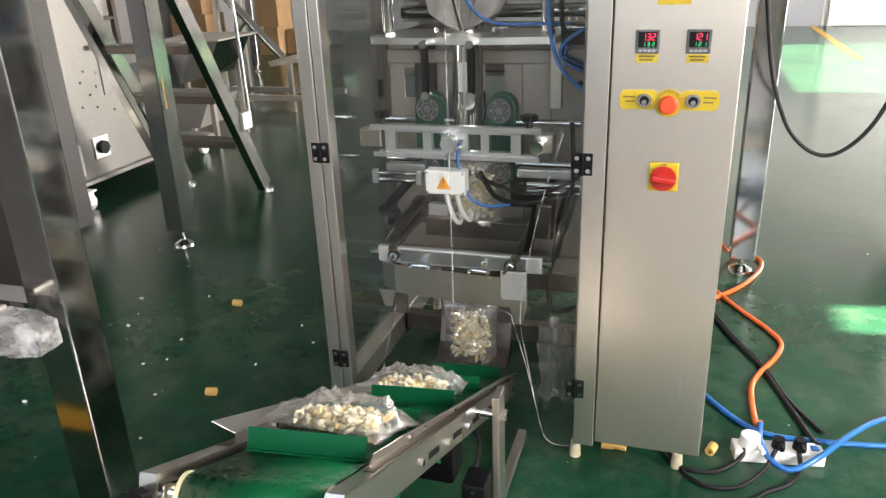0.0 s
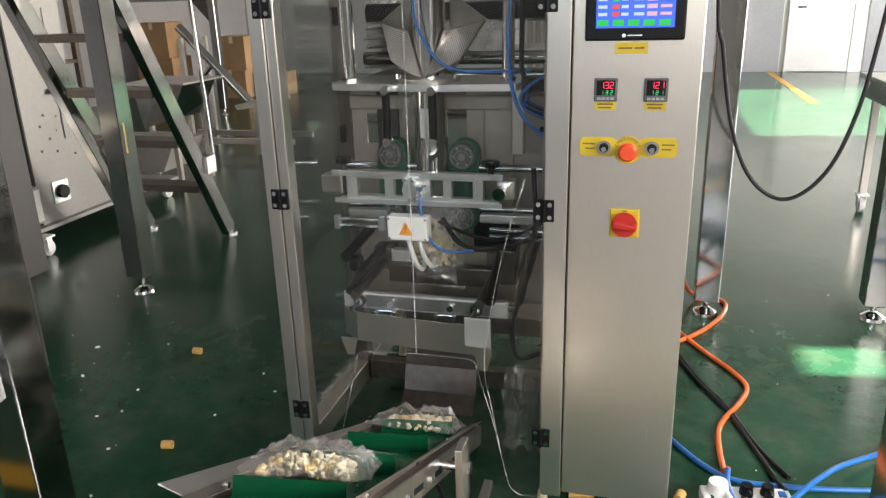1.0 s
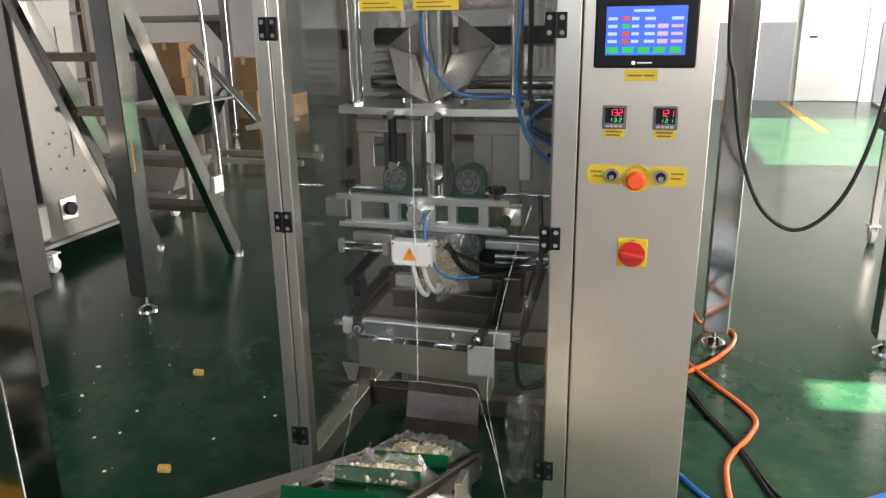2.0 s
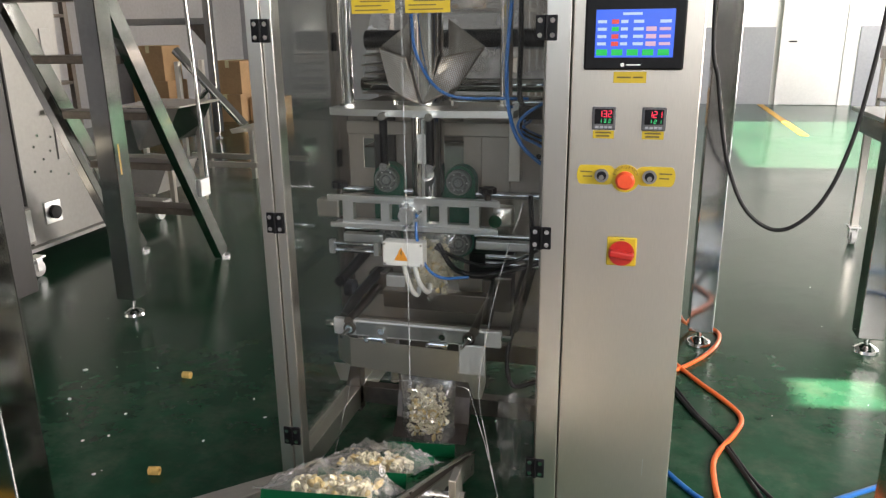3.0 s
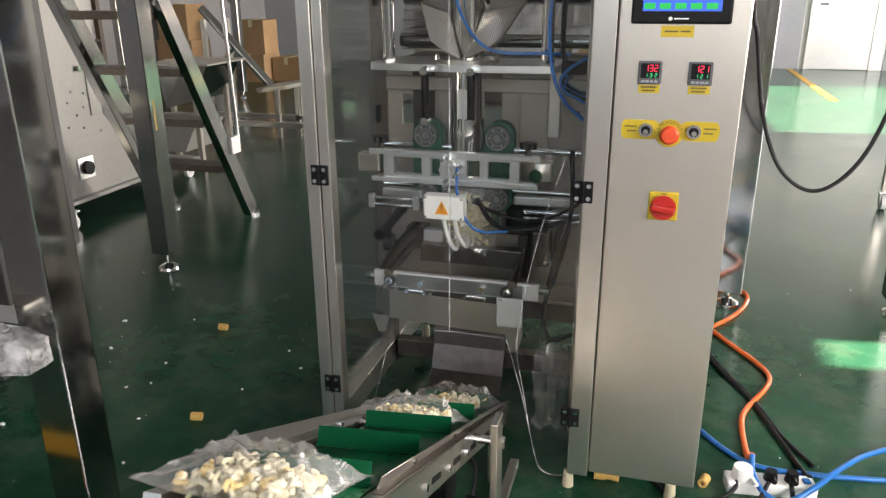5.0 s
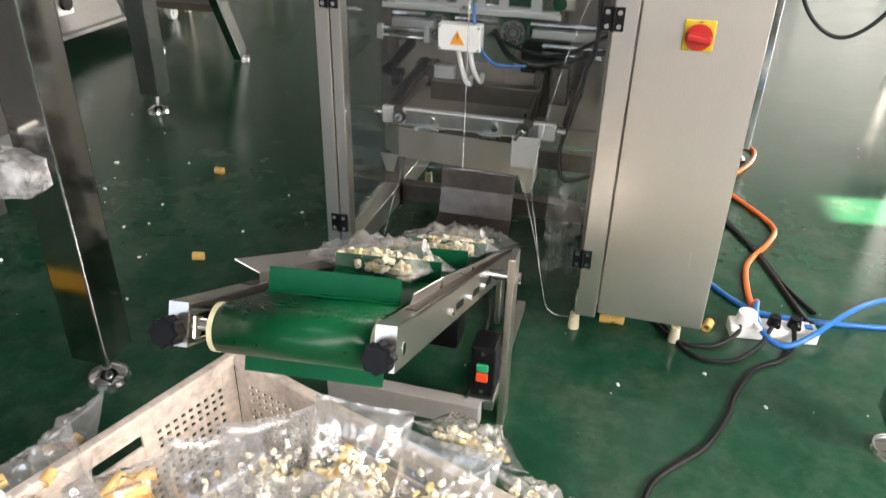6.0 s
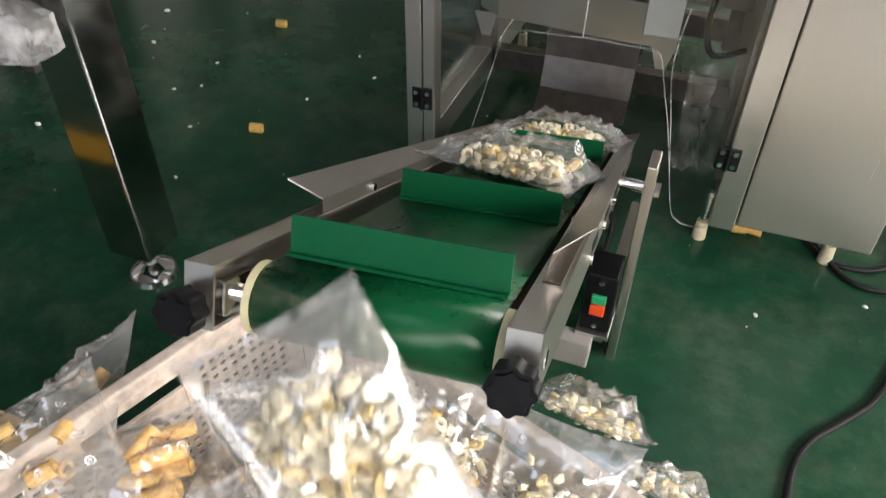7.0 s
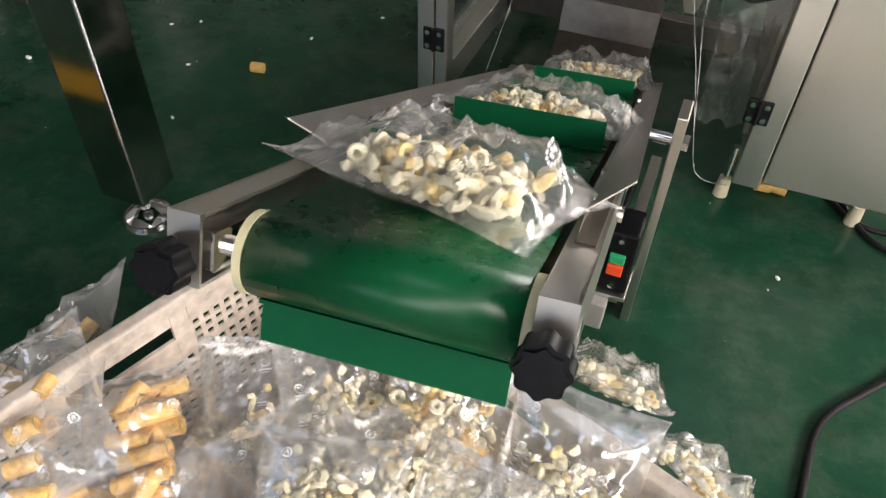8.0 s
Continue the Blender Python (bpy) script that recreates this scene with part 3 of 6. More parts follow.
    part("switch_grip", box(B(), -0.026, 0.026, -0.012, 0.012, -0.0075, 0.0075, 0.004, Matrix.Translation((0.529, FRONT - 0.026, 0.858)) @ Matrix.Rotation(radians(8), 4, "Y")), M_RED, sw)
    part("print_bar", box(B(), 0.524, 0.534, FRONT - 0.009, FRONT - 0.0075, 0.8865, 0.889), M_LABEL_INK, sw)
    # doors
    def door(outline, name="door"):
        ob = part(name, prism(B(), outline, "y", 1.945, 1.950), M_DOOR, mc, "clear acrylic door with a shaped lower edge")
        ob.visible_shadow = False
        return ob
    ld = door([(-0.284, ZT - 0.02), (0.030, ZT - 0.02), (0.028, 0.483), (-0.120, 0.476), (-0.131, 0.466), (-0.187, 0.245), (-0.205, 0.17), (-0.284, 0.16)])
    rd = door([(0.034, ZT - 0.02), (0.349, ZT - 0.02), (0.349, 0.100), (0.306, 0.098), (0.285, 0.106), (0.268, 0.130), (0.222, 0.330), (0.182, 0.470), (0.168, 0.481), (0.032, 0.484)])
    def rim(ob, pts, r=0.0009):
        part("door_edge", hose(B(), [(x, 1.944, z) for x, z in pts], r, 6, 4), M_EDGE, ob, "bright cut edge of the acrylic", True)
    rim(ld, [(0.0315, ZT - 0.02), (0.0312, 1.0), (0.030, 0.60), (0.029, 0.484)], 0.0012)
    rim(ld, [(0.028, 0.483), (-0.05, 0.479), (-0.118, 0.476)], 0.0006)
    rim(ld, [(-0.131, 0.466), (-0.16, 0.35), (-0.187, 0.245), (-0.203, 0.18)])
    rim(rd, [(0.032, 0.484), (0.10, 0.4825), (0.168, 0.481)], 0.0006)
    rim(rd, [(0.168, 0.481), (0.182, 0.470), (0.202, 0.40), (0.222, 0.330), (0.246, 0.225), (0.268, 0.130), (0.285, 0.106), (0.306, 0.098), (0.345, 0.100)])
    # folded inner leaf of the guard: its sloping bright edge
    rim(rd, [(0.306, 0.95), (0.262, 0.80), (0.226, 0.63), (0.206, 0.47), (0.226, 0.34), (0.244, 0.24)], 0.0009)
    for x in (-0.308, 0.350):
        for z in (0.283, 0.878, 1.335):
            hinge(mc, x, z)
    for x0, z0 in ((-0.083, 1.369), (0.041, 1.369)):
        lb = part("warning_label", box(B(), x0, x0 + 0.101, 1.9425, 1.9445, z0, z0 + 0.035), M_LABEL, mc, "yellow printed warning label")
        for k, (a, b) in enumerate(((0.008, 0.085), (0.008, 0.07), (0.02, 0.09))):
            part("print_bar", box(B(), x0 + a, x0 + b, 1.9415, 1.9426, z0 + 0.006 + 0.009 * k, z0 + 0.0085 + 0.009 * k), M_LABEL_INK, lb)
    # side door on the open side
    sd = part("side_door", box(B(), -0.330, -0.325, 1.99, 2.415, 0.195, ZT - 0.02), M_DOOR, mc, "clear acrylic side door")
    sd.visible_shadow = False
    for z in (0.32, 0.96, 1.30):
        part("hinge", box(B(), -0.326, -0.318, 2.395, 2.44, z - 0.026, z + 0.026, 0.002), M_BLACK, mc, "black hinge")
    # back plate with openings, side wall with slots
    bm = wall_with_holes(B(), "x", 2.425, 2.431, -0.295, 0.349, 0.40, 1.10, [(-0.06, 0.06, 0.62, 1.1), (-0.25, -0.19, 0.93, 1.02), (0.14, 0.2, 0.55, 0.66)])
    part("back_plate", bm, M_INNER, mc, "dull brownish steel mounting plate")
    part("back_cover", box(B(), -0.21, -0.145, 2.408, 2.424, 0.86, 1.10, 0.003), M_DARK, mc, "dark cover plate")
    part("back_cover", box(B(), 0.115, 0.20, 2.410, 2.424, 0.72, 1.06, 0.003), M_INNER, mc)
    part("back_beam", box(B(), -0.294, 0.339, 2.405, 2.424, 1.035, 1.075, 0.003), M_INNER, mc)
    part("back_beam", box(B(), -0.294, 0.339, 2.400, 2.424, 0.40, 0.45, 0.003), M_INNER, mc)
    part("side_wall", box(B(), 0.340, 0.3495, 1.99, 2.84, 0.20, ZT), M_INNER, mc, "steel inner side wall")
    part("side_slot_cover", box(B(), 0.334, 0.3396, 2.02, 2.08, 0.88, 1.03, 0.002), M_INNER, mc)
    for y, z, r in ((2.10, 0.56, 0.009), (2.18, 0.74, 0.012), (2.2, 0.95, 0.008)):
        part("bolt_hole", rod(B(), (0.336, y, z), (0.341, y, z), r, 16), M_BLACK, mc)
    part("slot", prism(B(), [(2.20 + 0.018 * math.cos(a), 0.60 + 0.018 * math.sin(a) + (0.05 if math.sin(a) > 0 else -0.05)) for a in np.linspace(0.01, 2 * math.pi - 0.3, 20)], "x", 0.337, 0.341), M_BLACK, mc)
    for z in (0.92, 0.80):
        part("guide_bar", rod(B(), (-0.28, 2.33, z - 0.035), (0.335, 2.33, z - 0.035), 0.010, 14), M_CHROME, mc, smooth=True)
    part("clamp_bar", box(B(), -0.262, -0.14, 2.26, 2.29, 0.742, 0.768, 0.004), M_ALU, mc)
    part("clamp_bar", box(B(), 0.13, 0.30, 2.26, 2.29, 0.742, 0.768, 0.004), M_ALU, mc)
    # upper plate, columns, forming tube and shoulder
    bm = prism(B(), [(-0.283, 2.26), (-0.27, 2.235), (-0.06, 2.215), (0.06, 2.215), (0.235, 2.235), (0.24, 2.26), (0.24, 2.46), (-0.283, 2.46)], "z", 1.110, 1.128)
    part("shelf_plate", bm, M_ALU, mc, "machined aluminium plate")
    for x in (-0.242, 0.205):
        part("column", rod(B(), (x, 2.30, 1.128), (x, 2.30, ZT), 0.017, 20), M_CHROME, mc, smooth=True)
        part("column_bolt", rod(B(), (x, 2.30, 1.128), (x, 2.30, 1.138), 0.024, 6), M_CHROME, mc)
    tube = part("forming_tube", rod(B(), (-0.012, 2.30, 0.86), (-0.012, 2.30, ZT), 0.046, 32, cap=False), M_CHROME, mc, "polished steel forming tube", True)
    part("tube_flange", rod(B(), (-0.012, 2.30, 1.128), (-0.012, 2.30, 1.140), 0.085, 36), M_STEEL, mc, smooth=True)
    part("tube_window", box(B(), -0.03, 0.0, 2.2525, 2.256, 0.98, 1.06, 0.001), M_WHITE, tube)
    part("tube_fin", box(B(), -0.016, -0.011, 2.247, 2.258, 0.88, 1.10), M_ALU, tube)
    # forming shoulder: two dimpled wings that meet in a V before the tube
    sh = None
    for s in (-1, 1):
        def wing(u, v, s=s):
            """u from the V outwards, v upwards."""
            p00, p10 = Vector((0.003, 2.243, 1.141)), Vector((0.098, 2.262, 1.188))
            p01, p11 = Vector((0.050, 2.268, 1.262)), Vector((0.150, 2.345, 1.285))
            p = p00.lerp(p10, u).lerp(p01.lerp(p11, u), v)
            p.y -= 0.022 * math.sin(math.pi * u) * (1 - v)
            return Vector((-0.012 + s * p.x, p.y, p.z))
        bm = B()
        n = 14
        g = [[bm.verts.new(wing(i / n, j / n)) for j in range(n + 1)] for i in range(n + 1)]
        for i in range(n):
            for j in range(n):
                bm.faces.new((g[i][j], g[i + 1][j], g[i + 1][j + 1], g[i][j + 1]))
        sh = part("forming_shoulder", bm, M_SHOULDER, mc, "dimpled steel forming shoulder wing", True)
        sh.modifiers.new("thick", "SOLIDIFY").thickness = 0.003
        bm = B()
        for i in range(20):
            for j in range(17):
                p = wing(0.05 + i * 0.047, 0.04 + j * 0.056) + Vector((0, -0.0022, 0.0005))
                bmesh.ops.create_uvsphere(bm, u_segments=6, v_segments=3, radius=0.0019, matrix=Matrix.Translation(p))
        part("dimples", bm, M_ALU, sh, kind="stuff")
        part("shoulder_back", prism(B(), [(-0.012 + s * 0.048, 1.14), (-0.012 + s * 0.15, 1.285), (-0.012 + s * 0.048, 1.36)], "y", 2.352, 2.356), M_DULL, sh)
    for x in (-0.09, 0.066):
        part("flange_bolt", rod(B(), (x, 2.265, 1.138), (x, 2.265, 1.150), 0.007, 8), M_CHROME, mc)
    # film rollers behind the shoulder and the stacked film edge
    for y, z, r in ((2.60, 1.30, 0.030), (2.72, 1.44, 0.026), (2.55, 1.17, 0.020), (2.75, 1.10, 0.022)):
        part("film_roller", rod(B(), (-0.29, y, z), (0.335, y, z), r, 20), M_RUBBER if r > 0.025 else M_MIRROR, mc, "horizontal film guide roller", True)
    # Ribs modelled in place of the reflection arcs on the stacked film.
    bm = B()
    for k in range(11):
        box(bm, -0.262, -0.135, 2.47, 2.66, 0.985 + 0.027 * k, 0.990 + 0.027 * k, 0, Matrix.Rotation(radians(0.3 * (k % 3)), 4, "Y"))
    part("film_ribs", bm, M_DULL, mc, "thin ribs that imitate reflection arcs of the stacked film")
    # pull-down handles
    for x in (-0.107, 0.021):
        h = part("tension_handle", rod(B(), (x, 2.20, 0.985), (x, 2.20, 1.112), 0.011, 16), M_BLACK, mc, "black tension rod with chrome end bolts", True)
        for z in (0.980, 1.114):
            part("end_bolt", rod(B(), (x, 2.186, z), (x, 2.215, z), 0.011, 16), M_CHROME, h, smooth=True)
    # film pulling belts: four pulleys with green belts
    for x in (-0.138, 0.073):
        bl = part("pulling_belt", prism(B(), [(x + 0.044 * math.cos(a), (0.921 if math.sin(a) > 0 else 0.745) + 0.044 * math.sin(a)) for a in np.linspace(0.02, 2 * math.pi - 0.3, 28)], "y", 2.318, 2.36), M_PBELT, mc, "dark green film pulling belt")
        for z in (0.921, 0.745):
            pl = part("pulley", rod(B(), (x, 2.300, z), (x, 2.318, z), 0.036, 32, 0.036), M_PULLEY, bl, "round steel pulley", True)
            bm = B()
            ring_piece(bm, Matrix.Translation((x, 2.299, z)) @ Matrix.Rotation(radians(90), 4, "X"), 0.0315, 0.0032, 32, 6)
            ring_piece(bm, Matrix.Translation((x, 2.299, z)) @ Matrix.Rotation(radians(90), 4, "X"), 0.0185, 0.0028, 28, 6)
            part("pulley_rings", bm, M_DULLALU, pl, smooth=True)
            part("pulley_hub", rod(B(), (x, 2.294, z), (x, 2.301, z), 0.0105, 20), M_DULLALU, pl, smooth=True)
            bm = B()
            for k in range(6):
                a = k * math.pi / 3
                rod(bm, (x + 0.025 * math.cos(a), 2.2985, z + 0.025 * math.sin(a)), (x + 0.025 * math.cos(a), 2.301, z + 0.025 * math.sin(a)), 0.0022, 8)
            part("pulley_bolts", bm, M_ALU, pl)
    # vertical sealing frame: two rails, uprights and windows between
    vs = part("sealing_frame", wall_with_holes(B(), "x", 2.130, 2.152, -0.228, 0.210, 0.826, 0.912, [
        (-0.228, -0.206, 0.838, 0.898), (-0.176, -0.098, 0.846, 0.893), (-0.074, -0.046, 0.846, 0.893), (0.028, 0.062, 0.846, 0.893), (0.084, 0.142, 0.846, 0.893), (0.168, 0.210, 0.840, 0.898)]), M_ALU, mc, "machined aluminium sealing frame with windows")
    part("frame_rail", box(B(), -0.245, 0.222, 2.122, 2.130, 0.898, 0.914, 0.002), M_ALU, vs)
    part("frame_rail", box(B(), -0.240, 0.218, 2.122, 2.130, 0.824, 0.838, 0.002), M_ALU, vs)
    bm = B()
    rod(bm, (-0.020, 2.100, 0.870), (-0.020, 2.130, 0.870), 0.022, 8)
    part("centre_boss", bm, M_ALU, vs)
    bm = B()
    for dx, dz in ((-0.012, 0.028), (0.006, 0.030), (-0.004, -0.030), (0.03, -0.008), (0.036, 0.012), (0.012, -0.026)):
        rod(bm, (-0.02 + dx, 2.095, 0.87 + dz), (-0.02 + dx, 2.128, 0.87 + dz), 0.0055, 8)
    part("frame_bolts", bm, M_CHROME, vs)
    for x in (-0.215, 0.188):
        lobes = [(x + (0.0195 + 0.0035 * math.cos(6 * a)) * math.cos(a), 2.14 + (0.0195 + 0.0035 * math.cos(6 * a)) * math.sin(a)) for a in np.linspace(0, 2 * math.pi, 43)[:-1]]
        kn = part("star_knob", prism(B(), lobes, "z", 0.930, 0.946), M_BLACK, vs, "black star knob")
        part("knob_stem", rod(B(), (x, 2.14, 0.898), (x, 2.14, 0.931), 0.008, 12), M_DARKROD, kn)
    for x0, x1 in ((-0.29, -0.225), (0.20, 0.25)):
        part("pivot_block", box(B(), x0, x1, 2.15, 2.19, 0.842, 0.893, 0.005), M_STEEL, vs)
    part("pivot_pin", rod(B(), (0.215, 2.10, 0.868), (0.215, 2.16, 0.868), 0.017, 18), M_CHROME, vs, smooth=True)
    # junction box with warning sign and two white hoses
    jb = part("junction_box", box(B(), -0.078, 0.032, 2.075, 2.115, 0.741, 0.806, 0.004), M_WHITE, mc, "white plastic junction box with an orange warning triangle")
    bm = prism(B(), [(-0.046, 0.757), (-0.008, 0.757), (-0.027, 0.793)], "y", 2.0735, 2.0755)
    tri = part("warning_triangle", bm, M_WARN, jb)
    bm = prism(B(), [(-0.026, 0.785), (-0.030, 0.775), (-0.026, 0.775), (-0.029, 0.763), (-0.023, 0.777), (-0.0265, 0.777), (-0.023, 0.785)], "y", 2.0725, 2.0737)
    part("bolt_symbol", bm, M_LABEL_INK, tri)
    for x in (-0.072, 0.026):
        for z in (0.747, 0.80):
            part("box_screw", rod(B(), (x, 2.0738, z), (x, 2.0755, z), 0.003, 8), M_DULL, jb)
    for x, dz in ((-0.03, 0), (0.0, 0.01)):
        part("white_hose", hose(B(), [(x, 2.10, 0.745), (x + 0.006, 2.11, 0.70), (x + 0.014, 2.13, 0.655 + dz), (x + 0.02, 2.16, 0.634 + dz), (x + 0.014, 2.2, 0.64 + dz)], 0.0065), M_TUBE, jb, "bent white hose", True)
    # hoses and cables inside
    def cable(pts, r, mt, label):
        part("cable", hose(B(), pts, r), mt, mc, label, True)
    cable([(0.005, 2.12, 0.875), (0.008, 2.10, 0.82), (0.03, 2.09, 0.75), (0.07, 2.10, 0.71), (0.14, 2.13, 0.705)], 0.004, M_BLUE, "thin blue air hose")
    cable([(0.04, 2.2, 0.77), (0.09, 2.16, 0.72), (0.15, 2.15, 0.705), (0.22, 2.17, 0.71), (0.33, 2.2, 0.74)], 0.007, M_RUBBER, "black cable")
    cable([(0.03, 2.2, 0.76), (0.10, 2.19, 0.735), (0.17, 2.19, 0.72), (0.24, 2.22, 0.725), (0.33, 2.25, 0.77)], 0.005, M_RUBBER, "black cable")
    cable([(-0.035, 2.24, 1.37), (-0.02, 2.22, 1.28), (0.03, 2.2, 1.20), (0.09, 2.21, 1.165), (0.20, 2.24, 1.16), (0.27, 2.26, 1.158)], 0.0042, M_BLUE, "blue air hose")
    cable([(0.236, 2.2, 1.60), (0.234, 2.2, 1.42), (0.226, 2.18, 1.25), (0.238, 2.15, 1.14), (0.272, 2.13, 1.06), (0.335, 2.14, 1.0)], 0.005, M_BLUE, "blue air hose")
    for k in range(5):
        a = 0.03 * k
        cable([(0.325, 2.14 + a, 1.16 - 0.012 * k), (0.285 - 0.006 * k, 2.13 + a, 1.135), (0.262 + 0.004 * k, 2.14 + a, 1.105), (0.275, 2.15, 1.075 + 0.006 * k), (0.305, 2.15 + a, 1.06), (0.338, 2.16, 1.04 + 0.012 * k)], 0.0038, M_RUBBER if k % 2 else M_BLUE, "bundled cable")
    cable([(0.262, 2.16, 1.42), (0.263, 2.16, 1.30), (0.262, 2.16, 1.185), (0.272, 2.15, 1.15)], 0.0065, M_RUBBER, "black cable")
    part("valve_block", box(B(), 0.262, 0.325, 2.15, 2.21, 1.118, 1.152, 0.003), M_BLACK, mc, "small black valve block")
    part("film_web", sheet([[(-0.285, 2.545, 1.18), (-0.285, 2.60, 1.335), (-0.285, 2.715, 1.47)], [(0.33, 2.545, 1.18), (0.33, 2.60, 1.335), (0.33, 2.715, 1.47)]], 0.0008), M_WEB, mc, "printed film web over the rollers")
    cable([(0.31, 2.05, 0.95), (0.315, 2.05, 0.80), (0.29, 2.08, 0.70), (0.27, 2.1, 0.60), (0.25, 2.1, 0.50), (0.27, 2.08, 0.43), (0.335, 2.1, 0.44)], 0.006, M_RUBBER, "black cable")
    part("upright_bar", box(B(), 0.214, 0.246, 2.30, 2.33, 0.93, 1.11, 0.003), M_STEEL, mc)
    # guard under the jaws
    bm = B()
    outline = [(-0.238, 2.125), (-0.185, 2.085), (0.030, 2.065), (0.135, 2.060), (0.200, 2.062), (0.200, 2.066), (0.135, 2.064), (0.030, 2.069), (-0.184, 2.089), (-0.238, 2.129)]
    gd = part("jaw_guard", prism(bm, outline, "z", 0.435, 0.520), M_PANEL, mc, "bent steel guard plate under the jaws")
    part("guard_patch", box(B(), 0.130, 0.201, 2.050, 2.0585, 0.462, 0.545, 0.002), M_ALUPAINT, gd, "pale steel block")
    for x in (-0.215, 0.175):
        part("guard_tab", prism(B(), [(x - 0.025, 0.437), (x + 0.025, 0.437), (x + 0.012, 0.385), (x - 0.008, 0.385)], "y", 2.090 if x < 0 else 2.068, 2.094 if x < 0 else 2.072), M_PANEL, gd)
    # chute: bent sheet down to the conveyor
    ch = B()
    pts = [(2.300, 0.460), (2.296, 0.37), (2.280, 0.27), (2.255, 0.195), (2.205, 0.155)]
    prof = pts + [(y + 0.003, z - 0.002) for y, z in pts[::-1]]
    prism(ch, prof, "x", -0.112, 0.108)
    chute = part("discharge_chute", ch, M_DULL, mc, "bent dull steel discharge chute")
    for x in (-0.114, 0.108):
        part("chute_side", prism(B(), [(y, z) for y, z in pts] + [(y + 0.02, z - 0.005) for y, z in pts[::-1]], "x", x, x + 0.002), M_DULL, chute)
    # feet
    for x, y in ((-0.318, 2.0), (0.345, 2.045), (-0.318, 2.85), (0.62, 2.06), (0.62, 2.65)):
        ft = part("machine_foot", rod(B(), (x, y, 0.0), (x, y, 0.048), 0.016, 16, 0.013), M_FOOT, mc, "cream rubber foot", True)
        part("foot_stem", rod(B(), (x, y, 0.048), (x, y, 0.13), 0.007, 10), M_CHROME, ft)
    # rear sealing jaw on the plate
    for sx, yy in ((-0.205, 2.2), (0.19, 2.2)):
        part("jaw_arm", hose(B(), [(sx, 2.10, 0.575), (sx * 0.97, 2.2, 0.605), (sx * 0.92, 2.36, 0.625)], 0.015, 12), M_DARKROD, mc, "dark steel jaw arm", True)
        part("arm_wheel", rod(B(), (sx * 1.12 - 0.012, yy + 0.02, 0.615), (sx * 1.12 + 0.012, yy + 0.02, 0.615), 0.026, 20), M_BLACK, mc, "black roller wheel", True)
        part("wheel_bolt", rod(B(), (sx * 1.12 - 0.02, yy + 0.02, 0.615), (sx * 1.12 + 0.02, yy + 0.02, 0.615), 0.008, 10), M_CHROME, mc)
    part("arm_block", box(B(), -0.15, -0.09, 2.30, 2.33, 0.595, 0.635, 0.004), M_ALUPAINT, mc)
    part("arm_block", box(B(), 0.20, 0.25, 2.16, 2.22, 0.60, 0.70, 0.006), M_DARKROD, mc)
    part("side_lever", box(B(), -0.012, 0.012, -0.02, 0.02, -0.055, 0.055, 0.01, pose(0.262, 2.20, 0.585, 0, 12, 0)), M_BLACK, mc, "black lever")
    for z in (0.725, 0.745):
        part("pull_rod", rod(B(), (-0.285, 2.235, z), (-0.145, 2.235, z), 0.0065, 12), M_CHROME, mc, smooth=True)
        part("pull_rod", rod(B(), (0.165, 2.235, z - 0.012), (0.32, 2.235, z - 0.012), 0.0065, 12), M_CHROME, mc, smooth=True)
    for x in (-0.285, -0.150):
        part("rod_nut", box(B(), x - 0.008, x + 0.008, 2.225, 2.245, 0.715, 0.755, 0.002), M_ALU, mc)
    for x, z in ((-0.02, 0.70), (0.25, 0.44), (-0.19, 0.80), (0.28, 0.98), (-0.24, 0.70), (0.11, 0.47)):
        part("plate_hole", rod(B(), (x, 2.4225, z), (x, 2.4262, z), 0.008, 14), M_BLACK, mc)
    part("motor_block", box(B(), 0.09, 0.22, 2.36, 2.42, 0.62, 0.70, 0.004), M_BLACK, mc, "black motor block")
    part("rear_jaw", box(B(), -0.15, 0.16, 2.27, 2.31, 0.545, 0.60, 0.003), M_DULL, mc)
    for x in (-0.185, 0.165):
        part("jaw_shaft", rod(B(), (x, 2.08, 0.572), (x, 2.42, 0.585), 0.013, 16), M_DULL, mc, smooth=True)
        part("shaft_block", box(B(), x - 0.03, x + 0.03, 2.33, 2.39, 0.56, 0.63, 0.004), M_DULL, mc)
    part("cylinder", rod(B(), (-0.255, 2.2, 0.64), (-0.255, 2.42, 0.66), 0.016, 16), M_BLACK, mc, smooth=True)
    part("cylinder", rod(B(), (0.265, 2.2, 0.62), (0.265, 2.42, 0.66), 0.020, 16), M_BLACK, mc, smooth=True)
    # clear film tube that hangs from the forming tube
    bm = B()
    cols = 24
    rings = []
    for j in range(9):
        f = j / 8
        z = 0.862 - f * (0.862 - 0.575)
        rx, ry = 0.049 + 0.026 * f, 0.049 * (1 - f) + 0.006
        rings.append([bm.verts.new((-0.010 + rx * math.cos(2 * math.pi * k / cols) * (1 + 0.05 * math.sin(5 * f + k)), 2.285 + 0.0 * f + ry * math.sin(2 * math.pi * k / cols) * (1 + 0.12 * math.sin(3 * k + 7 * f)), z)) for k in range(cols)])
    for a, b in zip(rings, rings[1:]):
        for k in range(cols):
            bm.faces.new((a[k], a[(k + 1) % cols], b[(k + 1) % cols], b[k]))
    ft = part("film_tube", bm, M_TUBEFILM, mc, "clear film tube below the forming tube", True)
    ft.visible_shadow = False
    # moving front jaw, keyed later
    jaw = part("front_jaw", box(B(), -0.232, 0.236, 2.085, 2.105, 0.528, 0.575, 0.004), M_ALUPAINT, mc, "silver front sealing jaw with bolts")
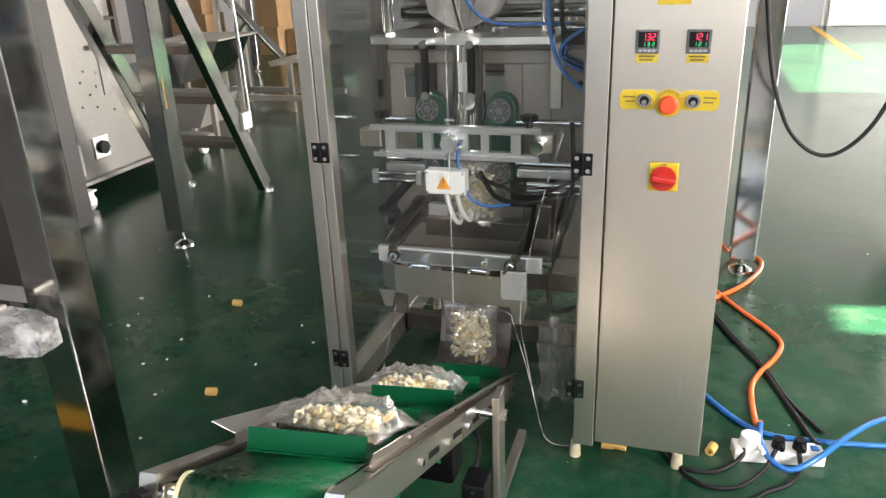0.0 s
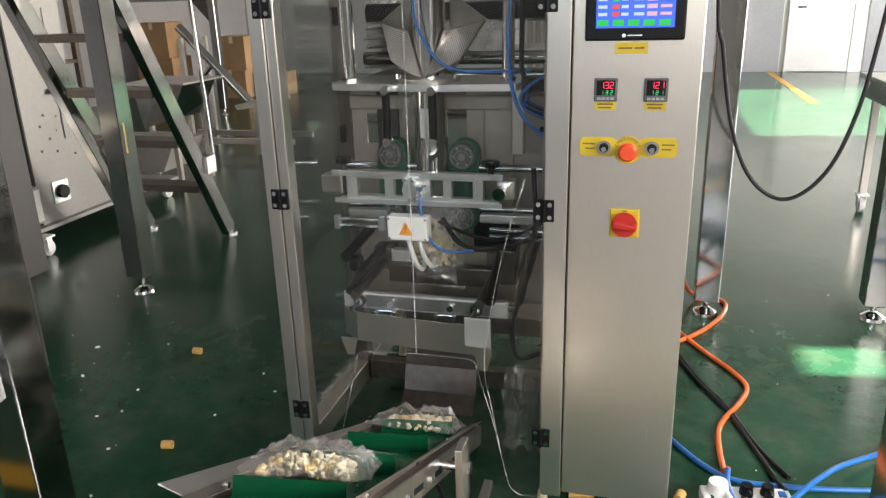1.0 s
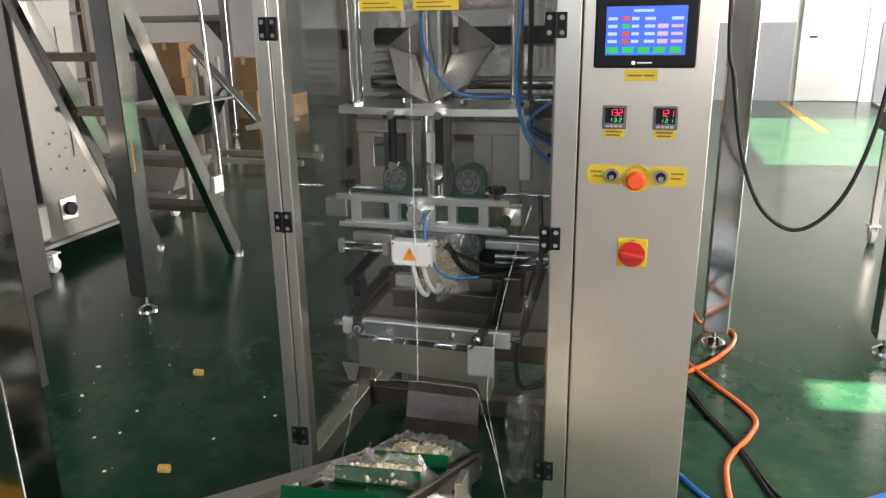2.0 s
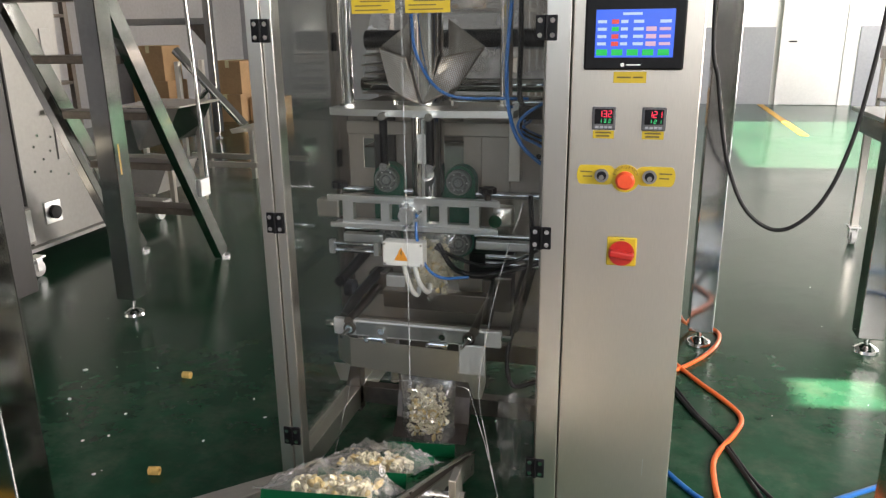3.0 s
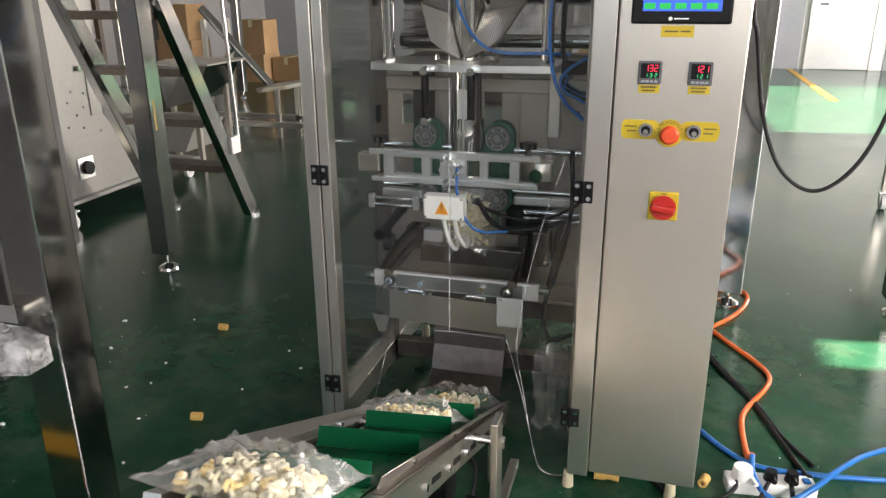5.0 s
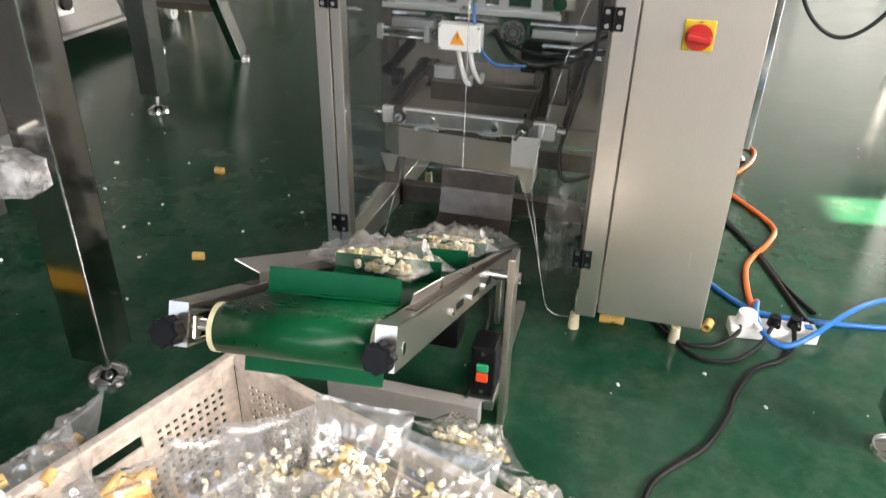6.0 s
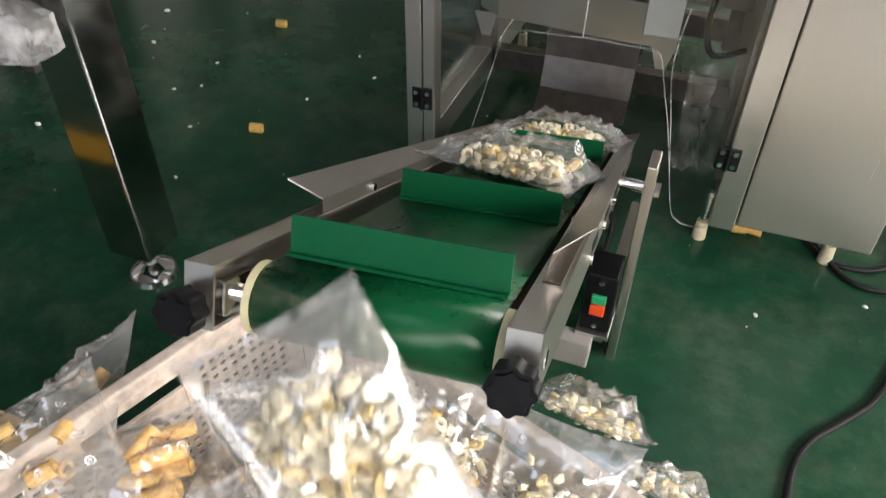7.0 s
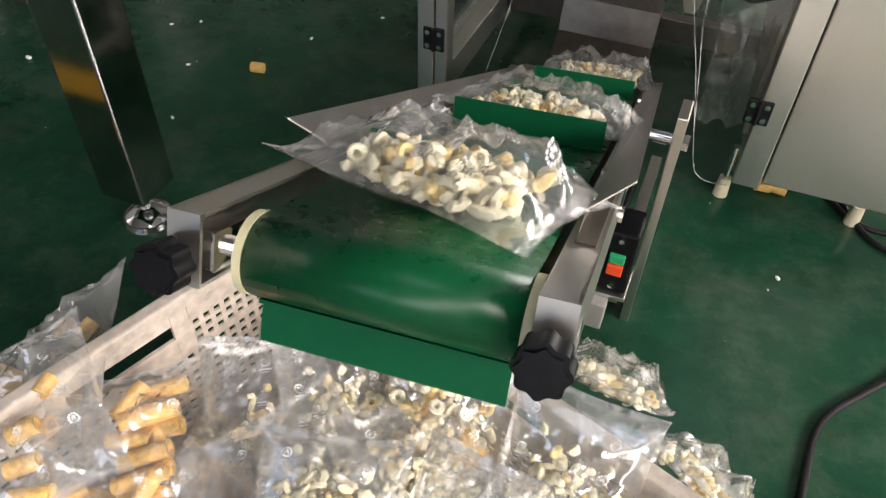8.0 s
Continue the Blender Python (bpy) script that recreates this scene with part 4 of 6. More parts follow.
    part("jaw_end", rod(B(), (-0.255, 2.095, 0.556), (-0.232, 2.095, 0.556), 0.010, 12), M_CHROME, jaw)
    part("jaw_end", rod(B(), (0.236, 2.095, 0.556), (0.262, 2.095, 0.556), 0.010, 12), M_CHROME, jaw)
    for x in (-0.182, 0.152):
        jb = part("jaw_bolt", rod(B(), (x, 2.074, 0.552), (x, 2.0855, 0.552), 0.017, 24), M_DARKROD, jaw, "dark collar with a bright pin", True)
        part("collar_ring", rod(B(), (x, 2.071, 0.552), (x, 2.0745, 0.552), 0.011, 20), M_CHROME, jb, smooth=True)
        part("pin", rod(B(), (x, 2.070, 0.552), (x - 0.012, 2.045, 0.538), 0.0055, 12), M_CHROME, jb, smooth=True)
    part("jaw_pad", box(B(), -0.165, 0.192, 2.0825, 2.0852, 0.534, 0.570, 0.001), M_DULLALU, jaw, "grey jaw pad")
    for x in (-0.09, 0.08):
        part("jaw_bolt", rod(B(), (x, 2.070, 0.552), (x, 2.086, 0.552), 0.009, 12), M_CHROME, jaw, smooth=True)
        part("jaw_clip", box(B(), x - 0.04, x + 0.014, 2.068, 2.086, 0.524, 0.534, 0.003), M_CHROME, jaw)
        for dx in (-0.038, 0.012):
            part("clip_bolt", rod(B(), (x + dx, 2.06, 0.529), (x + dx, 2.07, 0.529), 0.006, 10), M_CHROME, jaw, smooth=True)
    return mc, jaw


machine, front_jaw = build_machine()


# ---- the take-off conveyor ----
R_HEAD, BELT_LEN, HALF = 0.031, 1.28, 0.099
CONVEYOR = pose(0.0665, 0.9364, 0.685, -25, -2.0, 3.2)


def build_conveyor():
    cv = thing("conveyor", None, "small inclined conveyor with a green flighted belt", "conveyor", m=CONVEYOR)
    inv = CONVEYOR.inverted()
    # belt loop
    bm = B()
    prof = [(-R_HEAD * math.sin(a), R_HEAD * math.cos(a)) for a in np.linspace(0, math.pi, 13)] + [(BELT_LEN + R_HEAD * math.sin(a), -R_HEAD * math.cos(a)) for a in np.linspace(0, math.pi, 13)]
    n = len(prof)
    ring = [[bm.verts.new((x, y, z)) for y, z in prof] for x in (-HALF, HALF)]
    for k in range(n):
        bm.faces.new((ring[0][k], ring[0][(k + 1) % n], ring[1][(k + 1) % n], ring[1][k]))
    belt = part("belt", bm, M_BELT, cv, "green smooth conveyor belt", True)
    belt.modifiers.new("thick", "SOLIDIFY").thickness = 0.0025
    part("slider_bed", box(B(), -HALF + 0.004, HALF - 0.004, 0.06, BELT_LEN - 0.06, -0.012, R_HEAD - 0.006), M_DULL, cv)
    for s in (0, BELT_LEN):
        rl = part("roller", rod(B(), (-HALF - 0.004, s, 0), (HALF + 0.004, s, 0), R_HEAD - 0.005, 32), M_BELT_EDGE, cv, "cream roller", True)
        for x in (-1, 1):
            part("roller_end", rod(B(), (x * (HALF + 0.0005), s, 0), (x * (HALF + 0.007), s, 0), R_HEAD + 0.0005, 36), M_BELT_EDGE, rl, smooth=True)
            part("axle", rod(B(), (x * HALF, s, 0), (x * (HALF + 0.035), s, 0), 0.008, 12), M_CHROME, rl)
    # side rails: C channels
    for sg in (-1, 1):
        x0, x1 = (HALF + 0.008, HALF + 0.034) if sg > 0 else (HALF + 0.028, HALF + 0.054)
        bm = B()
        for a, b, z0, z1 in ((x1 - 0.003, x1, -0.022, 0.033), (x0, x1, 0.030, 0.033), (x0, x1, -0.022, -0.019)):
            xs = sorted((sg * a, sg * b))
            box(bm, xs[0], xs[1], 0.055, BELT_LEN + 0.045, z0, z1)
        xs = sorted((sg * (x1 - 0.003), sg * x1))
        box(bm, xs[0], xs[1], -0.034, 0.055, -0.022, 0.033)
        xs = sorted((sg * x0, sg * x1))
        box(bm, xs[0], xs[1], -0.034, 0.055, 0.030, 0.033)
        box(bm, xs[0], xs[1], -0.034, 0.012, -0.022, -0.019)
        box(bm, xs[0], xs[1], -0.037, -0.034, -0.022, 0.033)
        rail = part("side_rail", bm, M_STEEL, cv, "polished steel side rail")
        cx = sg * (x0 + x1) / 2
        part("tension_screw", rod(B(), (cx, -0.05, 0), (cx, 0.08, 0), 0.005, 10), M_CHROME, rail)
        part("bearing_block", box(B(), *sorted((sg * (x0 - 0.002), sg * (x1 - 0.004))), -0.022, 0.022, -0.016, 0.016, 0.003), M_CHROME, rail)
        bm = B()
        lobes = 8
        pts = []
        for k in range(56):
            a = 2 * math.pi * k / 56
            r = 0.0178 + 0.0014 * math.cos(lobes * a)
            pts.append((cx + r * math.cos(a), r * math.sin(a)))
        prism(bm, pts, "y", -0.072, -0.046)
        bmesh.ops.bevel(bm, geom=[e for e in bm.edges if abs(e.verts[0].co.y - e.verts[1].co.y) < 1e-6], offset=0.003, segments=2, affect="EDGES")
        part("star_knob", bm, M_BLACK, rail, "black lobed tension knob", True)
        for s in (0.30, 0.48, 0.66, 0.84):
            part("rail_bolt", rod(B(), (sg * x1, s, 0.0), (sg * (x1 + 0.006), s, 0.0), 0.007, 8), M_CHROME, rail)
            xs = sorted((sg * (x1 - 0.001), sg * (x1 + 0.001)))
            part("rail_slot", box(B(), xs[0], xs[1], s + 0.05, s + 0.12, -0.006, 0.006), M_BLACK, rail)
        # guide wing: a flat foot on the rail, a short upright and a flared plate
        xw = HALF + 0.031 if sg < 0 else HALF + 0.014
        y0 = 0.165 if sg < 0 else 0.100
        s1 = BELT_LEN - 0.01
        wing = part("guide_wing", sheet([
            [(sg * xw, y0, 0.0345), (sg * (xw + 0.001), y0 + (0.0 if sg < 0 else 0.016), 0.050), (sg * (xw + 0.034), y0 + (-0.015 if sg < 0 else 0.046), 0.068 if sg < 0 else 0.073)],
            [(sg * xw, s1, 0.0345), (sg * (xw + 0.001), s1, 0.041), (sg * (xw + 0.030), s1, 0.043 if sg < 0 else 0.050)]], 0.0016), M_WING, cv, "flared brushed steel guide plate")
        xs = sorted((sg * xw, sg * (x1 - 0.004)))
        part("wing_foot", box(B(), xs[0], xs[1], y0 - 0.022, s1, 0.0332, 0.0345), M_DULL, wing)
        for s in (0.30, 0.62, 0.94):
            part("wing_bolt", rod(B(), (sg * (xw - 0.004), s, 0.040), (sg * (xw + 0.004), s, 0.040), 0.005, 8), M_CHROME, wing)
    # stand: two upright legs a side, cross bars, base rails (upright in the world)
    def wpart(name, bm, mt, parent, label="", smooth=False):
        bmesh.ops.transform(bm, matrix=inv, verts=bm.verts[:])
        return part(name, bm, mt, parent, label, smooth)
    for x0, y0, zt in ((0.216, 1.62, 0.452), (-0.152, 1.63, 0.375), (0.125, 2.02, 0.19), (-0.172, 2.04, 0.19)):
        wpart("stand_leg", box(B(), x0, x0 + 0.016, y0 - 0.028, y0 + 0.028, 0.0, zt, 0.002), M_STEEL, cv, "flat steel stand leg")
    wpart("cross_bar", rod(B(), (-0.15, 1.63, 0.388), (0.240, 1.63, 0.388), 0.010, 14), M_CHROME, cv, "", True)
    wpart("cross_bolt", rod(B(), (0.230, 1.63, 0.388), (0.242, 1.63, 0.388), 0.014, 6), M_CHROME, cv)
    wpart("base_rail", box(B(), 0.180, 0.204, 1.60, 2.05, 0.03, 0.055, 0.002), M_STEEL, cv)
    wpart("base_rail", box(B(), -0.172, -0.153, 1.62, 2.06, 0.03, 0.055, 0.002), M_STEEL, cv)
    wpart("base_plate", box(B(), -0.17, 0.19, 1.50, 1.535, 0.06, 0.12, 0.003), M_CREAM, cv)
    # motor and switch box
    bm = rod(B(), (0.02, 1.78, 0.18), (0.02, 1.98, 0.18), 0.055, 24)
    box(bm, -0.05, 0.09, 1.70, 1.79, 0.11, 0.26, 0.01)
    wpart("motor", bm, M_BLACK, cv, "black drive motor", True)
    sb = wpart("switch_box", box(B(), 0.160, 0.214, 1.530, 1.600, 0.130, 0.262, 0.004), M_BLACK, cv, "black switch box with green and red buttons")
    wpart("switch_plate", box(B(), 0.156, 0.216, 1.522, 1.61, 0.120, 0.128, 0.001), M_ALU, sb)
    def slab(name, mt, z0, z1):
        wpart(name, box(B(), 0.174, 0.200, 1.523, 1.533, z0 + 0.016, z1 + 0.016, 0.002), mt, sb)
    slab("green_button", M_GREENB, 0.185, 0.203)
    slab("red_button", M_ORED, 0.158, 0.180)
    for z in (0.13, 0.232):
        wpart("box_screw", rod(B(), (0.187, 1.526, z + 0.016), (0.187, 1.531, z + 0.016), 0.005, 10), M_CHROME, sb)
    wpart("motor_cable", hose(B(), [(0.175, 1.60, 0.25), (0.175, 1.63, 0.31), (0.12, 1.70, 0.30), (0.05, 1.78, 0.24)], 0.005), M_RUBBER, cv, "", True)
    # belt flights, keyed later
    flights = []
    for k in range(N_FLIGHT):
        bm = box(B(), -HALF + 0.004, HALF - 0.004, -0.0015, 0.0015, 0.0, 0.035)
        box(bm, -HALF + 0.004, HALF - 0.004, -0.008, 0.008, 0.0, 0.003)
        flights.append(part("belt_flight", bm, M_FLIGHT, cv, "upright green belt flight"))
    return cv, flights


N_FLIGHT = 10
conveyor, flights = build_conveyor()


# ---- bags of snacks ----
def lump(bm, m, r, rng):
    res = bmesh.ops.create_icosphere(bm, subdivisions=2, radius=r)
    for v in res["verts"]:
        v.co = m @ (v.co * rng.uniform(0.80, 1.18))


def hollow_tube(bm, m, r, length, seg=12):
    rings = []
    for rr, z in ((r, -length / 2), (r * 1.02, 0), (r, length / 2), (r * 0.55, length / 2), (r * 0.5, -length / 2)):
        rings.append([bm.verts.new(m @ Vector((rr * math.cos(2 * math.pi * k / seg), rr * math.sin(2 * math.pi * k / seg), z))) for k in range(seg)])
    for a, b in zip(rings, rings[1:] + rings[:1]):
        for k in range(seg):
            bm.faces.new((a[k], a[(k + 1) % seg], b[(k + 1) % seg], b[k]))


BW, BL = 0.178, 0.255


def bag_thickness(u, v, fat):
    a = max(0.0, 1 - abs(u) ** 2.6) ** 0.65
    b = max(0.0, 1 - (abs(v) / 0.93) ** 3.0) ** 0.6 if abs(v) < 0.93 else 0.0
    return fat * a * b


def build_bag(seed, fat=0.05, kind="mix", label="", count=150, low=0.0):
    rng = random.Random(seed)
    bag = thing("snack_bag", None, label, "snack bag", "snack bags", m=Matrix.Identity(4))
    off = Vector((seed * 3.7, seed * 1.3, 0))
    nu, nv = 26, 36

    def crease(u, v):
        p = Vector((u * 2.2, v * 2.6, 0)) + off
        w = noise.noise(p * 1.1) * 0.55 + noise.noise(p * 2.7) * 0.35
        w += 0.45 * (0.5 - abs(noise.noise(p * 2.0)) * 2.0)
        for a, off_line, deep in ((0.5, 0.2, 0.8), (1.9, -0.3, 0.7), (2.6, 0.5, 0.6), (1.1, -0.6, 0.6)):
            d = u * math.cos(a + seed) + v * math.sin(a + seed) - off_line
            w += deep * max(0.0, 1 - abs(d) / 0.16)
        return w

    def shape(u, v, top):
        t = bag_thickness(u, v, fat)
        pinch = 1 - 0.10 * (1 - abs(v)) ** 0.5 * (abs(u) ** 2)
        x = u * BW / 2 * pinch
        y = v * BL / 2 * (1 - 0.05 * (1 - u * u))
        w = crease(u, v + (0 if top else 7))
        edge = (1 - abs(u) ** 4)
        z = (t * 0.74 + 0.015 * w * edge * (0.35 + min(1, t / fat))) if top else (-t * 0.26 + 0.002 * w * edge)
        z += 0.010 * abs(u * v) ** 1.5 * math.sin(seed + 3 * u + 2 * v)       # lifted corners
        return Vector((x, y, z + fat * 0.27))
    bm = B()
    grids = []
    for top in (True, False):
        grids.append([[bm.verts.new(shape(-1 + 2 * i / nu, (-1 + 2 * j / nv), top)) for j in range(nv + 1)] for i in range(nu + 1)])
    for gi, g in enumerate(grids):
        for i in range(nu):
            for j in range(nv):
                q = (g[i][j], g[i + 1][j], g[i + 1][j + 1], g[i][j + 1])
                bm.faces.new(q if gi == 0 else q[::-1])
    bmesh.ops.remove_doubles(bm, verts=bm.verts[:], dist=0.0012)
    film = part("film", bm, M_FILM, bag, "clear crinkled film", True)
    film.visible_shadow = False
    for s in (-1, 1):
        bm = B()
        vs = [[bm.verts.new(shape(u, s * v, True) + Vector((0, 0, 0.0008 + 0.0012 * (k % 2)))) for u in np.linspace(-1, 1, 24)] for k, v in enumerate(np.linspace(0.915, 1.0, 8))]
        for a, b in zip(vs, vs[1:]):
            for k in range(23):
                bm.faces.new((a[k], a[k + 1], b[k + 1], b[k]))
        sl = part("end_seal", bm, M_SEAL, bag, "crimped end seal", True)
        sl.visible_shadow = False
    # printed motifs
    bm = B()
    for i in range(3):
        for j in range(5):
            if rng.random() < 0.40:
                continue
            u, v = -0.55 + i * 0.55 + rng.uniform(-0.08, 0.08), -0.72 + j * 0.36 + rng.uniform(-0.05, 0.05)
            def put(du, dv, w, h):
                q = [shape(u + a * w + du, v + b * h + dv, True) + Vector((0, 0, 0.0009)) for a, b in ((-1, -1), (1, -1), (1, 1), (-1, 1))]
                bm.faces.new([bm.verts.new(p) for p in q])
            for k in range(12):
                a = k * math.pi / 6
                put(0.062 * math.cos(a), 0.040 * math.sin(a), 0.013, 0.008)
            for k in range(3):
                put(-0.02 + 0.02 * k, 0.010 * (k % 2), 0.008, 0.016)
            for k in range(6):
                put(-0.075 + 0.03 * k, -0.075, 0.009, 0.008)
                if k < 5:
                    put(-0.060 + 0.03 * k, -0.105, 0.009, 0.004)
    pr = part("film_print", bm, M_PRINT, bag, "white printed motifs", kind="stuff")
    pr.visible_shadow = False

    def inside(spread=0.62, top=0.95):
        while True:
            u, v = rng.gauss(0, 0.40), rng.gauss(-low, 0.62 * spread)
            if abs(u) > 0.82 or abs(v) > spread + 0.05:
                continue
            t = bag_thickness(u, v, fat)
            if t > fat * 0.45:
                f = rng.uniform(0.1, top)
                return Vector((u * BW / 2 * 0.88, v * BL / 2, fat * 0.27 - t * 0.2 + f * t * 0.66))

    def spin(p, s=1.0):
        return Matrix.Translation(p) @ Euler((rng.uniform(0, 6), rng.uniform(0, 6), rng.uniform(0, 6))).to_matrix().to_4x4() @ Matrix.Scale(s, 4)
    if kind in ("tubes", "few"):
        for k in range(15 if kind == "tubes" else 5):
            row, upper = divmod(k, 2)
            if kind == "tubes":
                p = Vector((rng.uniform(-0.016, 0.016), -0.100 + row * 0.0265 + upper * 0.012, fat * 0.27 + (0.021 if upper else 0.004)))
            else:
                p = Vector((rng.uniform(-0.05, 0.05), -0.10 + k * 0.045, fat * 0.27 + 0.004))
            m = Matrix.Translation(p) @ Euler((rng.uniform(-0.12, 0.12), radians(90) + rng.uniform(-0.14, 0.14), rng.uniform(-0.3, 0.3) + (0.7 if k % 5 == 3 else -0.2))).to_matrix().to_4x4()
            bm = B()
            hollow_tube(bm, m, rng.uniform(0.0098, 0.0122), rng.uniform(0.046, 0.078) if kind == "tubes" else rng.uniform(0.022, 0.05), 16)
            part("fried_tube", bm, M_FRIED, bag, "golden fried hollow snack tube", True)
    else:
        bm, by = B(), B()
        for k in range(count):
            p = inside(0.58 if kind == "mix" else 0.42)
            q = rng.random()
            target = by if rng.random() < (0.18 if kind == "mix" else 0.45) else bm
            if q < 0.22:
                ring_piece(target, spin(p, rng.uniform(0.75, 1.1)), 0.0066, 0.0036, 12, 6)
            elif q < 0.36:
                ring_piece(target, spin(p, rng.uniform(0.75, 1.05)), 0.0085, 0.0048, 8, 6, rng.uniform(1.0, 2.2))
            else:
                lump(target, spin(p) @ Matrix.Diagonal((1, rng.uniform(0.6, 0.95), rng.uniform(0.8, 2.0), 1)), rng.uniform(0.0046, 0.0076), rng)
        part("snack_filling", bm, M_SNACK, bag, "pale puffed snack pieces", True, kind="stuff")
        part("snack_filling", by, M_SNACKY, bag, "yellow puffed snack pieces", True, kind="stuff")
        if kind == "sticks":
            for k in range(3):
                bm = B()
                hollow_tube(bm, Matrix.Translation(inside(0.5)) @ Euler((1.5, 0.2 * k, rng.uniform(-0.8, 0.8))).to_matrix().to_4x4(), 0.009, 0.06)
                part("fried_tube", bm, M_FRIED, bag, "golden fried snack stick", True)
    return bag


bag_mix = build_bag(3, 0.050, "mix", "clear film bag of pale puffed snacks on the belt", 270)
bag_mix2 = build_bag(8, 0.046, "mix", "clear film bag of pale puffed snacks on the belt", 240)
bag_yel = build_bag(14, 0.046, "yellow", "clear film bag of mixed yellow snacks in the crate", 60, 0.2)
bag_stk = build_bag(21, 0.050, "sticks", "clear film bag of snacks and fried sticks", 105, 0.12)
bag_tub = build_bag(33, 0.050, "tubes", "clear film bag of golden fried snack tubes")
bag_few = build_bag(41, 0.044, "few", "glossy clear film bag with a few fried snack tubes")
bag_ring = build_bag(52, 0.046, "mix", "clear film bag of pale ring snacks in the crate", 95, 0.22)

# bags that ride the belt: A to H in the order in which they drop
belt_bags = {"A": bag_mix, "B": bag_mix2}
for key, src in (("C", bag_mix), ("D", bag_mix2), ("E", bag_mix), ("F", bag_mix), ("G", bag_mix2), ("H", bag_mix)):
    belt_bags[key] = copy_thing(src, Matrix.Identity(4))


# ---- the crate and its bags ----
CRATE = pose(0.002, 0.888, 0, 0, 0, -19.5)


def lattice(bm, axis, w, a0, a1, z0, z1, pitch=0.0185, bar=0.0080, th=0.004):
    n, k = max(1, round((a1 - a0) / pitch)), max(1, round((z1 - z0) / pitch))
    def bx(p0, p1, q0, q1, t):
        if axis == "y":
            box(bm, w - t / 2, w + t / 2, p0, p1, q0, q1)
        else:
            box(bm, p0, p1, w - t / 2, w + t / 2, q0, q1)
    for i in range(n + 1):
        c = a0 + (a1 - a0) * i / n
        bx(c - bar / 2, c + bar / 2, z0, z1, th)
    for j in range(k + 1):
        c = z0 + (z1 - z0) * j / k
        bx(a0, a1, c - bar / 2, c + bar / 2, th * 0.86)


def build_crate():
    cr = thing("plastic_crate", None, "worn white perforated plastic crate full of snack bags", "crate", m=CRATE)
    X, Y, H = 0.40, 0.30, 0.31
    part("crate_floor", box(B(), -X + 0.005, X - 0.005, -Y + 0.005, Y - 0.005, 0.004, 0.012), M_CRATE, cr)
    for axis, w, a in (("y", -X, Y), ("y", X, Y), ("x", -Y, X), ("x", Y, X)):
        bm = B()
        lattice(bm, axis, w, -a + 0.035, a - 0.035, 0.03, 0.195)
        for s in (-1, 1):
            lo, hi = sorted((s * 0.105, s * (a - 0.035)))
            lattice(bm, axis, w, lo, hi, 0.2025, 0.255)
        def solid(p0, p1, q0, q1, t=0.007):
            if axis == "y":
                box(bm, w - t / 2, w + t / 2, p0, p1, q0, q1, 0.001)
            else:
                box(bm, p0, p1, w - t / 2, w + t / 2, q0, q1, 0.001)
        for s in (-1, 1):
            lo, hi = sorted((s * (a - 0.036), s * (a - 0.004)))
            solid(lo, hi, 0.004, 0.285)
            lo, hi = sorted((s * 0.078, s * 0.105))
            solid(lo, hi, 0.197, 0.285)
            lo, hi = sorted((s * 0.105, s * (a - 0.036)))
            solid(lo, hi, 0.258, 0.285)
        solid(-a + 0.036, a - 0.036, 0.004, 0.030)
        solid(-0.078, 0.078, 0.197, 0.238)
        solid(-0.078, 0.078, 0.266, 0.285)
        part("perforated_side", bm, M_CRATE, cr, "perforated crate side with a hand slot")
    for x0, x1, y0, y1 in ((-X - 0.016, -X + 0.006, -Y - 0.016, Y + 0.016), (X - 0.006, X + 0.016, -Y - 0.016, Y + 0.016), (-X + 0.006, X - 0.006, -Y - 0.016, -Y + 0.006), (-X + 0.006, X - 0.006, Y - 0.006, Y + 0.016)):
        part("rim", box(B(), x0, x1, y0, y1, 0.285, H, 0.004), M_CRATE, cr, "worn crate rim")
    return cr


crate = build_crate()


def lay(src, x, y, z, rx, ry, rz, label="", world=False):
    m = pose(x, y, z, rx, ry, rz)
    ob = copy_thing(src, m if world else CRATE @ m)
    if label:
        ob["label"] = label
    return ob


# lower layer on the crate floor
for i, (x, y, r) in enumerate(((-0.30, -0.18, 10), (-0.12, -0.20, 80), (0.08, -0.18, 30), (0.28, -0.17, 100), (-0.30, 0.0, 95), (-0.12, 0.02, 20), (0.08, 0.03, 70), (0.28, 0.03, 0), (-0.30, 0.17, 60), (-0.10, 0.19, 85), (0.1, 0.19, 15), (0.3, 0.19, 75))):
    if i not in (1, 2, 11):
        lay((bag_mix, bag_yel, bag_stk, bag_mix2)[i % 4], x, y, 0.012, 0, 0, r, "clear film bag of snacks at the bottom of the crate")
for i, (x, y, r) in enumerate(((-0.28, -0.16, 70), (-0.06, -0.18, 10), (0.16, -0.18, 95), (-0.29, 0.05, 20), (-0.08, 0.06, 100), (0.14, 0.05, 40), (0.29, -0.02, 85), (-0.24, 0.17, 100), (0.0, 0.18, 30), (0.24, 0.17, 110))):
    lay((bag_yel, bag_mix2, bag_mix, bag_stk)[i % 4], x, y, 0.066 + 0.006 * (i % 3), 4, -5, r, "clear film bag of snacks in the full crate")
IN = "clear film bag of snacks heaped in the crate"
